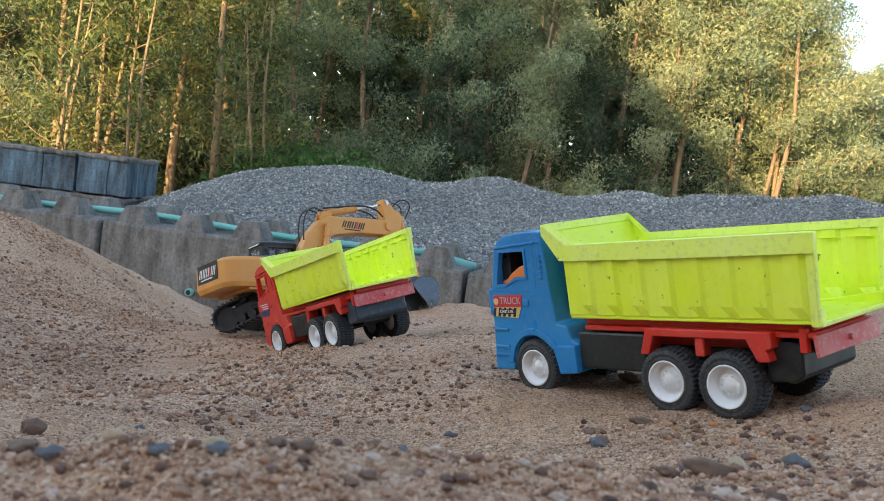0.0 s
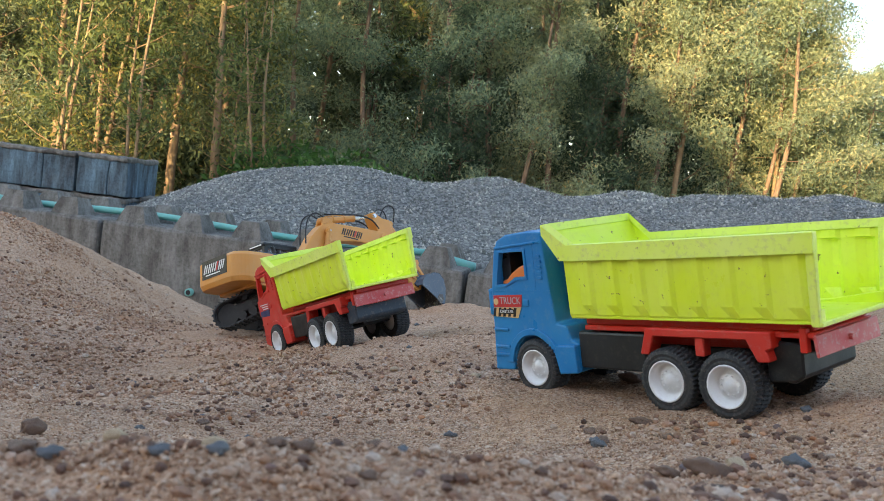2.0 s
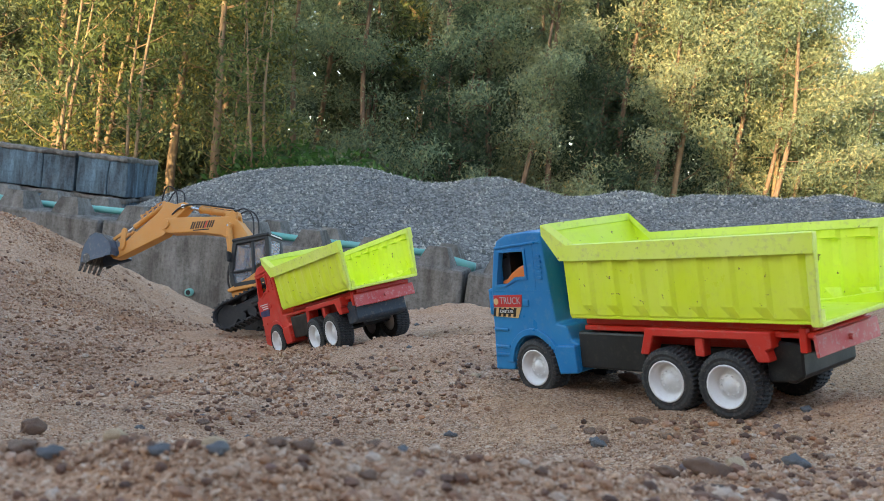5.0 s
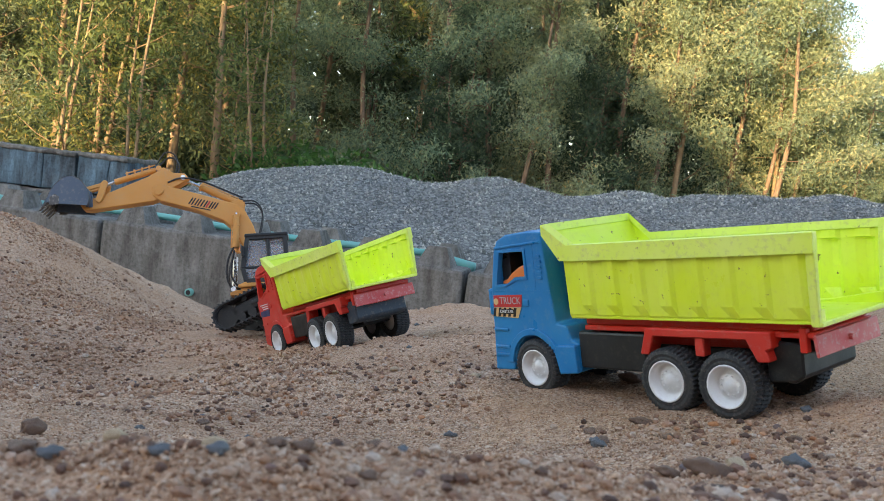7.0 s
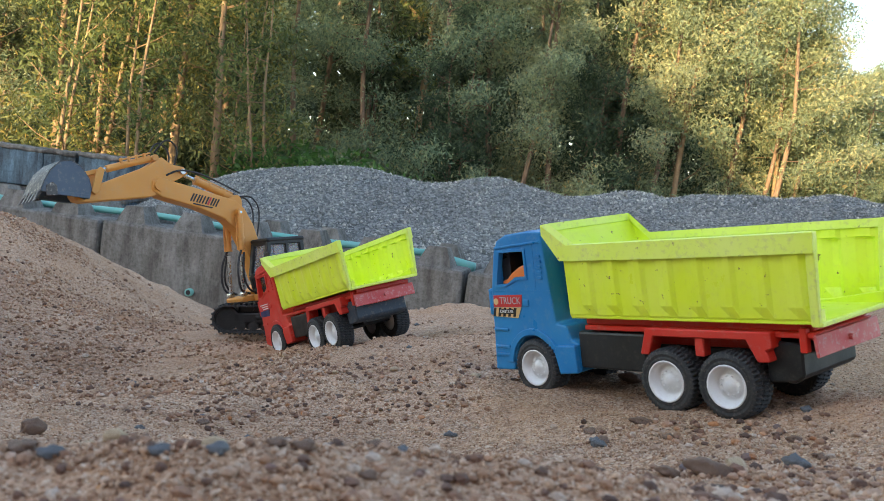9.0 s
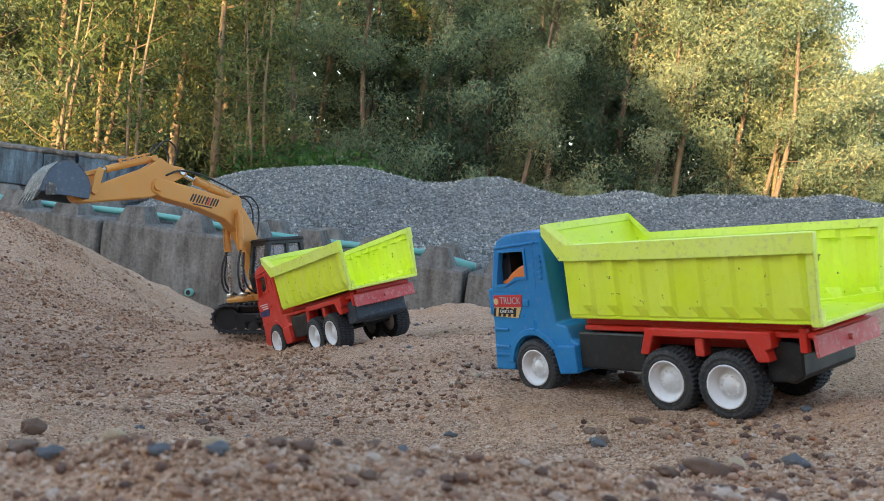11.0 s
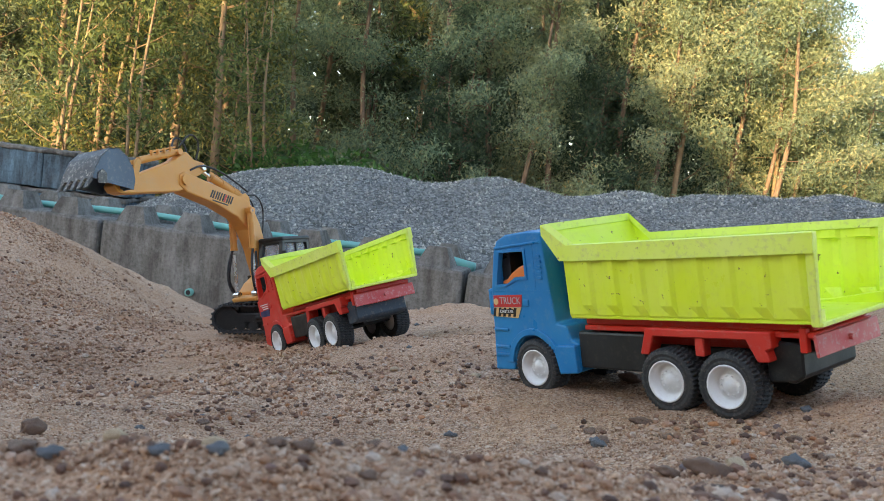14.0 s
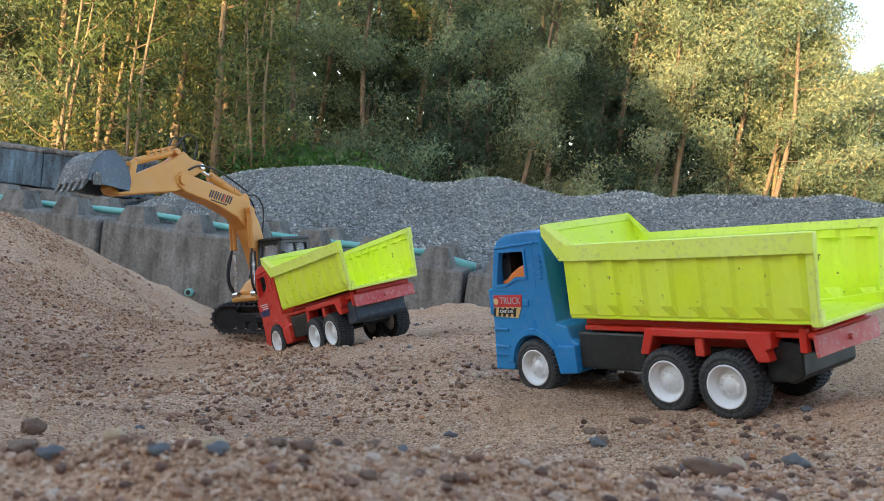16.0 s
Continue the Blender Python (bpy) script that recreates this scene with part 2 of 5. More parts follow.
def rounded(bm, width, segments=2, angle=30):
    if width > 0:
        edges = [e for e in bm.edges if len(e.link_faces) == 2 and e.calc_face_angle(0) > radians(angle)]
        bmesh.ops.bevel(bm, geom=edges, offset=width, segments=segments, profile=0.5, affect="EDGES", clamp_overlap=True)
    return bm


def box(x0, x1, y0, y1, z0, z1, bevel=0.0, segments=2):
    bm = bmesh.new()
    bmesh.ops.create_cube(bm, size=1)
    for v in bm.verts:
        v.co = Vector((x0 + (v.co.x + 0.5) * (x1 - x0), y0 + (v.co.y + 0.5) * (y1 - y0), z0 + (v.co.z + 0.5) * (z1 - z0)))
    return rounded(bm, bevel, segments)


def prism(outline, y0, y1, bevel=0.0, segments=2, axis="y"):
    """An outline in x and z, drawn out from y0 to y1."""
    bm = bmesh.new()
    a = [bm.verts.new((x, y0, z)) for x, z in outline]
    c = [bm.verts.new((x, y1, z)) for x, z in outline]
    n = len(a)
    bm.faces.new(a)
    bm.faces.new(c[::-1])
    for i in range(n):
        bm.faces.new((a[i], c[i], c[(i + 1) % n], a[(i + 1) % n]))
    bmesh.ops.recalc_face_normals(bm, faces=bm.faces)
    return rounded(bm, bevel, segments)


def rod(p, q, r0, r1=None, seg=12):
    p, q = Vector(p), Vector(q)
    bm = bmesh.new()
    bmesh.ops.create_cone(bm, cap_ends=True, segments=seg, radius1=r0, radius2=r0 if r1 is None else r1, depth=(q - p).length)
    bmesh.ops.transform(bm, verts=bm.verts, matrix=Matrix.Translation((p + q) / 2) @ (q - p).to_track_quat("Z", "Y").to_matrix().to_4x4())
    return bm


def tube(points, radii, seg=8, smooth_steps=0):
    pts = [Vector(p) for p in points]
    rad = list(radii) if isinstance(radii, (list, tuple)) else [radii] * len(pts)
    for _ in range(smooth_steps):
        p2, r2 = [pts[0]], [rad[0]]
        for i in range(len(pts) - 1):
            p2 += [pts[i].lerp(pts[i + 1], 0.25), pts[i].lerp(pts[i + 1], 0.75)]
            r2 += [rad[i] * 0.75 + rad[i + 1] * 0.25, rad[i] * 0.25 + rad[i + 1] * 0.75]
        pts, rad = p2 + [pts[-1]], r2 + [rad[-1]]
    bm = bmesh.new()
    rings = []
    for i, p in enumerate(pts):
        d = (pts[min(i + 1, len(pts) - 1)] - pts[max(i - 1, 0)]).normalized()
        side = d.cross(Vector((0.31, 0.2, 0.93))).normalized()
        up = side.cross(d)
        rings.append([bm.verts.new(p + rad[i] * (math.cos(k * 6.2832 / seg) * side + math.sin(k * 6.2832 / seg) * up)) for k in range(seg)])
    for a, c in zip(rings, rings[1:]):
        for k in range(seg):
            bm.faces.new((a[k], a[(k + 1) % seg], c[(k + 1) % seg], c[k]))
    bm.faces.new(rings[0][::-1])
    bm.faces.new(rings[-1])
    bmesh.ops.recalc_face_normals(bm, faces=bm.faces)
    return bm


def lathe(profile, seg=40):
    """A profile of (radius, y) turned round the y axis."""
    bm = bmesh.new()
    rings = [[bm.verts.new((r * math.cos(6.28318 * k / seg), y, r * math.sin(6.28318 * k / seg))) for k in range(seg)] for r, y in profile]
    for a, c in zip(rings, rings[1:]):
        for k in range(seg):
            bm.faces.new((a[k], a[(k + 1) % seg], c[(k + 1) % seg], c[k]))
    bm.faces.new(rings[0])
    bm.faces.new(rings[-1][::-1])
    bmesh.ops.recalc_face_normals(bm, faces=bm.faces)
    return bm


def lettering(text, size, material, parent, m, name="lettering", squeeze=1.0):
    cu = bpy.data.curves.new("text", "FONT")
    cu.body, cu.size, cu.extrude, cu.align_x, cu.align_y = text, size, 0.0002, "CENTER", "CENTER"
    tmp = new("text", cu)
    bpy.context.view_layer.update()
    me = bpy.data.meshes.new_from_object(tmp.evaluated_get(bpy.context.evaluated_depsgraph_get()))
    bpy.data.objects.remove(tmp)
    me.materials.clear()
    me.materials.append(material)
    ob = new(name, me)
    ob.parent = parent
    ob.matrix_basis = m @ Matrix.Diagonal((squeeze, 1, 1, 1))
    return ob


def raw_mesh(name, verts, faces, material, smooth=False):
    me = bpy.data.meshes.new(name)
    me.from_pydata(verts, [], faces)
    me.materials.append(material)
    if smooth:
        me.shade_smooth()
    return me


def smoothstep(a, b, x):
    t = np.clip((x - a) / (b - a), 0, 1)
    return t * t * (3 - 2 * t)


# ---- ground: one sheet of heaped sand that falls to the yard round it ----
MOUND_X, MOUND_Y, MOUND_S = (-1.4, -0.7, 0.0, 0.7, 1.4), (0.3, 0.9, 1.5, 2.1, 2.7, 3.3), 0.55
MOUNDS = (0.032, -0.032, -0.116, 0.003, -0.056, 0.176, -0.067, 0.221, 0.11, -0.035, 0.035, -0.132, 0.026, -0.103, -0.025, 0.065, -0.049, 0.101, -0.01, 0.179, -0.117, 0.087, 0.11, 0.078, 0.162, 0.032, -0.107, 0.041, 0.178, 0.148, 0.231, 0.036, -0.024)
YARD = -1.0


def heap(x, y):
    z = MOUNDS[0] + MOUNDS[1] * x + MOUNDS[2] * y
    k = 3
    for a in MOUND_X:
        for c in MOUND_Y:
            z = z + MOUNDS[k] * np.exp(-((x - a) ** 2 + (y - c) ** 2) / MOUND_S ** 2)
            k += 1
    z = z + np.clip(0.031 - 0.07 * x, 0.014, 0.036) * np.exp(-((y - 0.365) / 0.075) ** 2)
    out = np.maximum(np.abs(x) - 1.9, 0) + np.maximum(y - 3.45, 0) + np.maximum(-0.9 - y, 0)
    w = smoothstep(0.0, 1.6, out)
    return z * (1 - w) + YARD * w


def rough_sand(x, y):
    p = Vector((x, y, 0.0))
    near = math.exp(-max(0.0, math.hypot(x, y - 1.3) - 2.4))
    z = 0.016 * noise.fractal(p * 5.0, 1.0, 2.0, 3) + 0.0065 * noise.noise(p * 19.0) + 0.0035 * noise.noise(p * 47.0)
    return z * near


def ground_z(x, y):
    return float(heap(np.array(x), np.array(y))) + rough_sand(x, y)


def spaced(lo, hi, step, far, growth=1.22):
    inner = list(np.arange(lo, hi + step / 2, step))
    out, s, p = [], step, hi
    while p < far:
        s *= growth
        p += s
        out.append(p)
    left, s, p = [], step, lo
    while p > -far:
        s *= growth
        p -= s
        left.append(p)
    return np.array(left[::-1] + inner + out)


def build_ground():
    xs, ys = spaced(-1.25, 0.95, 0.0092, 400), spaced(0.25, 2.95, 0.0092, 400)
    gx, gy = np.meshgrid(xs, ys)
    gz = heap(gx, gy)
    flat = [(float(x), float(y), float(z) + (rough_sand(x, y) if abs(x) < 3 and -1 < y < 5 else 0.0)) for x, y, z in zip(gx.ravel(), gy.ravel(), gz.ravel())]
    n = len(xs)
    faces = [(r * n + c, r * n + c + 1, r * n + n + c + 1, r * n + n + c) for r in range(len(ys) - 1) for c in range(n - 1)]
    ob = new("ground", raw_mesh("ground", flat, faces, SAND, True))
    tagged(ob, "coarse brown sand heaped in soft mounds", "sand", kind="structure")


build_ground()


def rock_mesh(name, material, seed, squash=0.7, detail=3):
    rnd = random.Random(seed)
    bm = bmesh.new()
    bmesh.ops.create_icosphere(bm, subdivisions=detail, radius=0.5)
    off = Vector((rnd.uniform(-9, 9), rnd.uniform(-9, 9), rnd.uniform(-9, 9)))
    for v in bm.verts:
        k = 1 + 0.5 * noise.noise(v.co * 2.6 + off) + 0.22 * noise.noise(v.co * 6 + off)
        v.co = Vector((v.co.x * k * 1.15, v.co.y * k * 0.9, v.co.z * k * squash))
    me = bpy.data.meshes.new(name)
    bm.to_mesh(me)
    bm.free()
    me.materials.append(material)
    me.shade_smooth()
    return me


def scatter(name, places, material, jag, seed, label, category, flat=0.72, low=False):
    """Many small stones in one mesh; places: x, y, z, size."""
    rng = np.random.default_rng(seed)
    t = (1 + 5 ** 0.5) / 2
    base = np.array([(-1, t, 0), (1, t, 0), (-1, -t, 0), (1, -t, 0), (0, -1, t), (0, 1, t), (0, -1, -t), (0, 1, -t), (t, 0, -1), (t, 0, 1), (-t, 0, -1), (-t, 0, 1)], float)
    base /= np.linalg.norm(base[0]) * 2
    tri = np.array([(0, 11, 5), (0, 5, 1), (0, 1, 7), (0, 7, 10), (0, 10, 11), (1, 5, 9), (5, 11, 4), (11, 10, 2), (10, 7, 6), (7, 1, 8),
                    (3, 9, 4), (3, 4, 2), (3, 2, 6), (3, 6, 8), (3, 8, 9), (4, 9, 5), (2, 4, 11), (6, 2, 10), (8, 6, 7), (9, 8, 1)])
    if low:
        base = np.array([(1, 0, 0), (-1, 0, 0), (0, 1, 0), (0, -1, 0), (0, 0, 1), (0, 0, -1)], float) * 0.55
        tri = np.array([(0, 2, 4), (2, 1, 4), (1, 3, 4), (3, 0, 4), (2, 0, 5), (1, 2, 5), (3, 1, 5), (0, 3, 5)])
    p = np.asarray(places)
    n, corners = len(p), len(base)
    v = base[None] * (1 + rng.uniform(-jag, jag, (n, corners, 1)))
    v = v * rng.uniform(0.7, 1.25, (n, 1, 3)) * np.array([1, 1, flat])
    a = rng.uniform(0, 6.283, n)
    ca, sa = np.cos(a)[:, None], np.sin(a)[:, None]
    v = np.stack([v[..., 0] * ca - v[..., 1] * sa, v[..., 0] * sa + v[..., 1] * ca, v[..., 2]], -1) * p[:, None, 3:4] + p[:, None, :3]
    f = (tri[None] + corners * np.arange(n)[:, None, None]).reshape(-1, 3)
    me = raw_mesh(name, v.reshape(-1, 3).tolist(), f.tolist(), material, jag < 0.2)
    return tagged(new(name, me), label, category, kind="stuff")


def scatter_pebbles():
    rng = np.random.default_rng(5)
    out = []
    while len(out) < 5200:
        y = 0.36 + 3.0 * rng.random() ** 1.25
        x = rng.uniform(-0.56, 0.54) * (y + 0.12)
        dense = noise.noise(Vector((x * 2.6, y * 2.6, 4.0))) + 0.6 * noise.noise(Vector((x * 8, y * 8, 7.0)))
        if dense < rng.uniform(0.12, 0.95):
            continue
        s = 0.0026 + 0.0042 * rng.random() ** 2 + (0.0085 * rng.random() if rng.random() < 0.10 + 0.16 * max(dense, 0) else 0)
        s *= 0.72 + 0.24 * min(y, 2.6) / 1.5
        out.append((x, y, ground_z(x, y) + 0.14 * s, s))
    for cx, cy, n, spread in ((-0.24, 0.99, 420, 0.075), (-0.1, 1.15, 520, 0.10), (-0.05, 1.06, 420, 0.07), (-0.5, 1.5, 420, 0.13), (0.24, 0.84, 420, 0.07), (-0.15, 1.28, 320, 0.09), (0.08, 1.32, 320, 0.1), (0.3, 0.74, 260, 0.06), (-0.2, 1.55, 300, 0.10)):
        for _ in range(n * 3 // 5):
            x, y = cx + spread * rng.normal(), cy + 0.7 * spread * rng.normal()
            s = 0.003 + 0.006 * rng.random() ** 2.4
            out.append((x, y, ground_z(x, y) + 0.2 * s, s))
    for _ in range(2600):
        y = 0.29 + 0.33 * rng.random() ** 1.1
        x = rng.uniform(-0.54, 0.54) * (y + 0.1)
        s = 0.0022 + 0.0042 * rng.random() ** 1.8
        out.append((x, y, ground_z(x, y) + 0.2 * s, max(s, 0.0053 if rng.random() < 0.25 else 0.0)))
    slope, grit = 0, []
    while slope < 16000:
        y = 1.15 + 1.75 * rng.random()
        x = -0.56 * (y + 0.12) + 0.5 * y * rng.random() ** 1.2
        thick = 0.5 + 0.9 * noise.noise(Vector((x * 3.1, y * 3.1, 1.0))) + 0.5 * noise.noise(Vector((x * 11, y * 11, 2.0)))
        if thick < rng.random():
            continue
        s = 0.0042 + 0.006 * rng.random() ** 2.5
        (out if rng.random() < 0.22 else grit).append((x, y, ground_z(x, y) + 0.2 * s, s))
        slope += 1
    fine = grit + [p for p in out if p[3] < 0.0052]
    out = [p for p in out if p[3] >= 0.0052]
    for _ in range(90000):
        y = 0.29 + 1.55 * rng.random() ** 1.5
        x = rng.uniform(-0.56, 0.54) * (y + 0.12)
        s = 0.0013 + 0.0014 * rng.random() ** 1.5
        fine.append((x, y, ground_z(x, y) + 0.1 * s, s))
    scatter("sand_grains", fine, GRAIN, 0.15, 8, "coarse tan sand grains lying loose", "sand", 0.85, True)
    scatter("pebbles", out, PEBBLE, 0.2, 6, "brown and grey pebbles strewn over the sand", "pebbles")


scatter_pebbles()

STONE_KINDS = [rock_mesh("stone", m, 40 + i, 0.7) for i, m in enumerate((DARK_STONE, PALE_STONE, BLUE_STONE, DARK_STONE))]
STONE_LABELS = ("dark brown rounded stone lying on sand", "pale ochre rounded stone lying on sand", "blue-grey chipped stone lying on sand", "dark reddish stone half sunk in sand")


def stone(kind, x, y, size, turn=0.0, lift=0.22, flat=1.0):
    ob = new("stone", STONE_KINDS[kind])
    ob.matrix_basis = pose(x, y, ground_z(x, y) + lift * size * flat, 8, -5, turn) @ Matrix.Diagonal((size, size, size * flat, 1))
    tagged(ob, STONE_LABELS[kind], "stone", "stones on the sand")


def place_stones():
    for kind, x, y, size, flat in ((3, -0.295, 0.693, 0.0168, 1.5), (0, -0.151, 0.347, 0.014, 0.6), (2, -0.138, 0.341, 0.0093, 0.8), (1, -0.119, 0.355, 0.0088, 1.15), (1, -0.134, 0.369, 0.007, 0.8), (0, -0.081, 0.358, 0.0094, 0.8), (1, -0.078, 0.346, 0.0095, 0.9), (2, -0.073, 0.332, 0.0088, 0.8),
                                   (2, -0.094, 0.331, 0.0085, 0.8), (0, -0.054, 0.348, 0.0087, 0.7), (0, -0.043, 0.346, 0.0094, 0.8), (0, -0.049, 0.368, 0.005, 1), (0, -0.018, 0.374, 0.0079, 0.7), (2, -0.006, 0.372, 0.0062, 0.7), (3, -0.024, 0.73, 0.0081, 1), (0, -0.017, 0.334, 0.0075, 0.8),
                                   (3, 0.17, 0.528, 0.0258, 0.85), (1, 0.195, 0.554, 0.0155, 0.9), (0, 0.199, 0.595, 0.0152, 0.8), (2, 0.245, 0.586, 0.0167, 1.1), (0, 0.304, 0.684, 0.0098, 1.2), (2, 0.145, 0.739, 0.0158, 0.9), (0, 0.155, 0.769, 0.013, 0.9), (0, 0.05, 0.36, 0.0061, 1.1),
                                   (3, 0.216, 0.889, 0.024, 0.7), (3, 0.251, 1.124, 0.0275, 0.9), (3, 0.156, 0.561, 0.0142, 0.9), (0, -0.235, 1.135, 0.0115, 1), (0, -0.171, 1.261, 0.0139, 0.9), (0, -0.645, 1.891, 0.0196, 0.8), (0, -0.767, 2.103, 0.0194, 0.8), (0, -0.282, 0.955, 0.0083, 1.2),
                                   (3, -0.225, 0.938, 0.0133, 0.8), (1, -0.126, 1.246, 0.0096, 0.8), (0, -0.107, 1.268, 0.0097, 0.9), (0, -0.036, 1.121, 0.0074, 1), (0, -0.15, 1.084, 0.0084, 0.9), (3, -0.196, 1.189, 0.0106, 0.9), (1, -0.048, 1.319, 0.0129, 0.9), (0, 0.001, 1.277, 0.0083, 1),
                                   (0, 0.333, 0.883, 0.0102, 0.9), (1, 0.337, 0.935, 0.014, 0.7), (3, 0.314, 0.803, 0.0103, 0.8), (1, 0.067, 1.248, 0.0149, 0.8), (3, 0.043, 1.143, 0.0162, 0.8), (0, 0.056, 1.286, 0.0112, 1)):
        stone(kind, x, y, 0.82 * size, 40 * kind + 300 * x, 0.2, flat)
    rng = random.Random(12)
    for _ in range(60):
        y = 0.75 + 1.4 * rng.random()
        x = rng.uniform(-0.5, 0.5) * y
        stone(rng.choice((0, 0, 3, 3, 1, 2)), x, y, rng.uniform(0.007, 0.013), rng.uniform(0, 360), 0.05)


place_stones()


# ---- concrete block wall with lugs, pipe on top ----
WALL_TOP = -0.21
WALL_TURN = -12.43
WALL_AT = (-2.12, 5.66, -0.21)
LUG_STEP = 0.3867
BLOCK_LEN = LUG_STEP * 6


def frustum(x, y, z, w0, w1, d0, d1, h, bevel=0.012):
    bm = bmesh.new()
    low = [bm.verts.new((x + sx * w0 / 2, y + sy * d0 / 2, z)) for sx, sy in ((-1, -1), (1, -1), (1, 1), (-1, 1))]
    top = [bm.verts.new((x + sx * w1 / 2, y + sy * d1 / 2, z + h)) for sx, sy in ((-1, -1), (1, -1), (1, 1), (-1, 1))]
    bm.faces.new(low[::-1])
    bm.faces.new(top)
    for i in range(4):
        bm.faces.new((low[i], low[(i + 1) % 4], top[(i + 1) % 4], top[i]))
    return rounded(bm, bevel, 2)


def chipped(bm, amount, cut):
    edges = [e for e in bm.edges if e.calc_length() > cut]
    for _ in range(4):
        edges = [e for e in bm.edges if e.calc_length() > cut]
        if not edges:
            break
        bmesh.ops.subdivide_edges(bm, edges=edges, cuts=1, use_grid_fill=True)
    for v in bm.verts:
        v.co += amount * Vector((noise.noise(v.co * 9), noise.noise(v.co * 9 + Vector((5, 5, 5))), noise.noise(v.co * 9 + Vector((9, 1, 3)))))
    return bm


def concrete_block(lead):
    root = new("concrete_block")
    part("body", chipped(box(0.012, BLOCK_LEN - 0.012, 0, 0.62, -0.85, 0, 0.022), 0.012, 0.25), CONCRETE, root, "stained grey cast concrete")
    for i in range(6):
        x = lead + i * LUG_STEP
        part("lug", chipped(frustum(x, 0.12, -0.005, 0.2, 0.11, 0.2, 0.13, 0.11), 0.008, 0.12), CONCRETE, root)
        part("lug", chipped(frustum(x - 0.01, 0.48, -0.005, 0.2, 0.1, 0.2, 0.13, 0.115), 0.008, 0.12), CONCRETE, root)
    return tagged(root, "weathered grey concrete wall block with trapezoid lugs", "concrete block", "blocks of the low wall")


WALL = Matrix.Translation(WALL_AT) @ Matrix.Rotation(radians(WALL_TURN), 4, "Z")
first_block = concrete_block(0.195)
first_block.matrix_basis = WALL
for i in (1, 2, 3):
    copy_thing(first_block, WALL @ Matrix.Translation((i * BLOCK_LEN, 0, -0.004 * (i % 2))))
left_block = concrete_block(0.118)
left_block.matrix_basis = WALL @ Matrix.Translation((-BLOCK_LEN, 0, 0))
copy_thing(left_block, WALL @ Matrix.Translation((-2 * BLOCK_LEN, 0, -0.004)))


def wall_pipe():
    root = new("pipe")
    root.matrix_basis = WALL
    pts = [(x, 0.30 + 0.02 * math.sin(x * 2.1), 0.035 + 0.012 * math.sin(x * 3.3 + 1)) for x in np.arange(-3.0, 2.2, 0.2)]
    part("run", tube(pts, 0.022, 10), TEAL, root, smooth=True)
    part("coupling", rod((2.1, 0.3, 0.03), (2.32, 0.26, 0.0), 0.03, 0.03, 14), TEAL, root, smooth=True)
    part("coupling", rod((0.02, 0.32, 0.046), (0.16, 0.32, 0.044), 0.024, 0.024, 14), TEAL, root, smooth=True)
    tagged(root, "long teal plastic pipe resting on the wall", "pipe")
    stub = new("drain_pipe")
    stub.matrix_basis = WALL @ Matrix.Translation((0.655, 0.0, -0.364))
    part("sleeve", lathe([(0.017, -0.03), (0.024, -0.03), (0.024, 0.05), (0.017, 0.05)], 18), TEAL, stub, smooth=True)
    # Sleeve end is closed; a black disc stands for the shade in the hollow.
    part("bore", rod((0, -0.0315, 0), (0, -0.012, 0), 0.0155), BLACK, stub, "black disc in place of the shaded hollow")
    tagged(stub, "short teal drain pipe end in the concrete wall", "pipe")


wall_pipe()


def wire_loop():
    root = new("wire")
    root.matrix_basis = WALL @ Matrix.Translation((2.32, -0.1, -0.33))
    part("loop", tube([(0, 0, 0), (0.05, 0, 0.06), (0.13, 0.0, 0.11), (0.17, 0.0, 0.1), (0.16, 0.02, 0.06), (0.08, 0.02, 0.02), (-0.05, 0.02, -0.03)], 0.0035, 6, 3), WIRE, root, smooth=True)
    tagged(root, "thin pale bent wire at the wall", "wire")


wire_loop()


def far_wall():
    """Cast blocks with board marks on a recessed lower course, behind the low wall."""
    def unit(widths, height, depth, label):
        root = new("concrete_block")
        x = 0.006
        for i, w in enumerate(widths):
            d = 0.006 * ((i * 7) % 3)
            part("board_face", chipped(box(x + 0.002, x + w - 0.002, d, depth, 0, height, 0.007), 0.009, 0.16), CONCRETE_SKY_TINT, root)
            x += w
        part("cap", chipped(box(0.0, x + 0.006, -0.012, depth - 0.01, height - 0.004, height + 0.034, 0.012), 0.02, 0.07), CONCRETE, root, "rough dark cast top edge")
        return tagged(root, label, "concrete block", "blocks of the far wall")
    base = Matrix.Translation((-2.652, 7.6, -0.15)) @ Matrix.Rotation(radians(-2.0), 4, "Z")
    tall = "grey concrete block tinted with sky blue, with upright board marks"
    right = unit((0.262, 0.165), 0.295, 0.7, tall)
    right.matrix_basis = base @ Matrix.Translation((-0.44, 0, 0))
    left = unit((0.4, 0.277), 0.29, 0.7, tall)
    left.matrix_basis = base @ Matrix.Translation((-1.14, 0.012, 0))
    for i in range(2, 5):
        copy_thing(left, base @ Matrix.Translation((-1.14 - 0.696 * (i - 1), 0.01 * (i % 2), 0.0)))
    low = unit((0.68, 0.68), 0.6, 0.66, "grey concrete block under the far wall")
    low.matrix_basis = base @ Matrix.Translation((-1.37, 0.03, -0.645))
    for i in range(2, 4):
        copy_thing(low, base @ Matrix.Translation((-1.38 * i, 0.03, -0.645)))
    copy_thing(low, base @ Matrix.Translation((0.012, 0.3, -0.62)))
    pipe = new("pipe")
    part("run", tube([base @ Vector((-0.1, 0.66, -0.03)), base @ Vector((0.3, 0.5, 0.0)), base @ Vector((0.62, 0.42, 0.012)), base @ Vector((1.1, 0.5, -0.02))], 0.022, 10), TEAL, pipe, smooth=True)
    tagged(pipe, "teal pipe behind the far wall", "pipe")


far_wall()


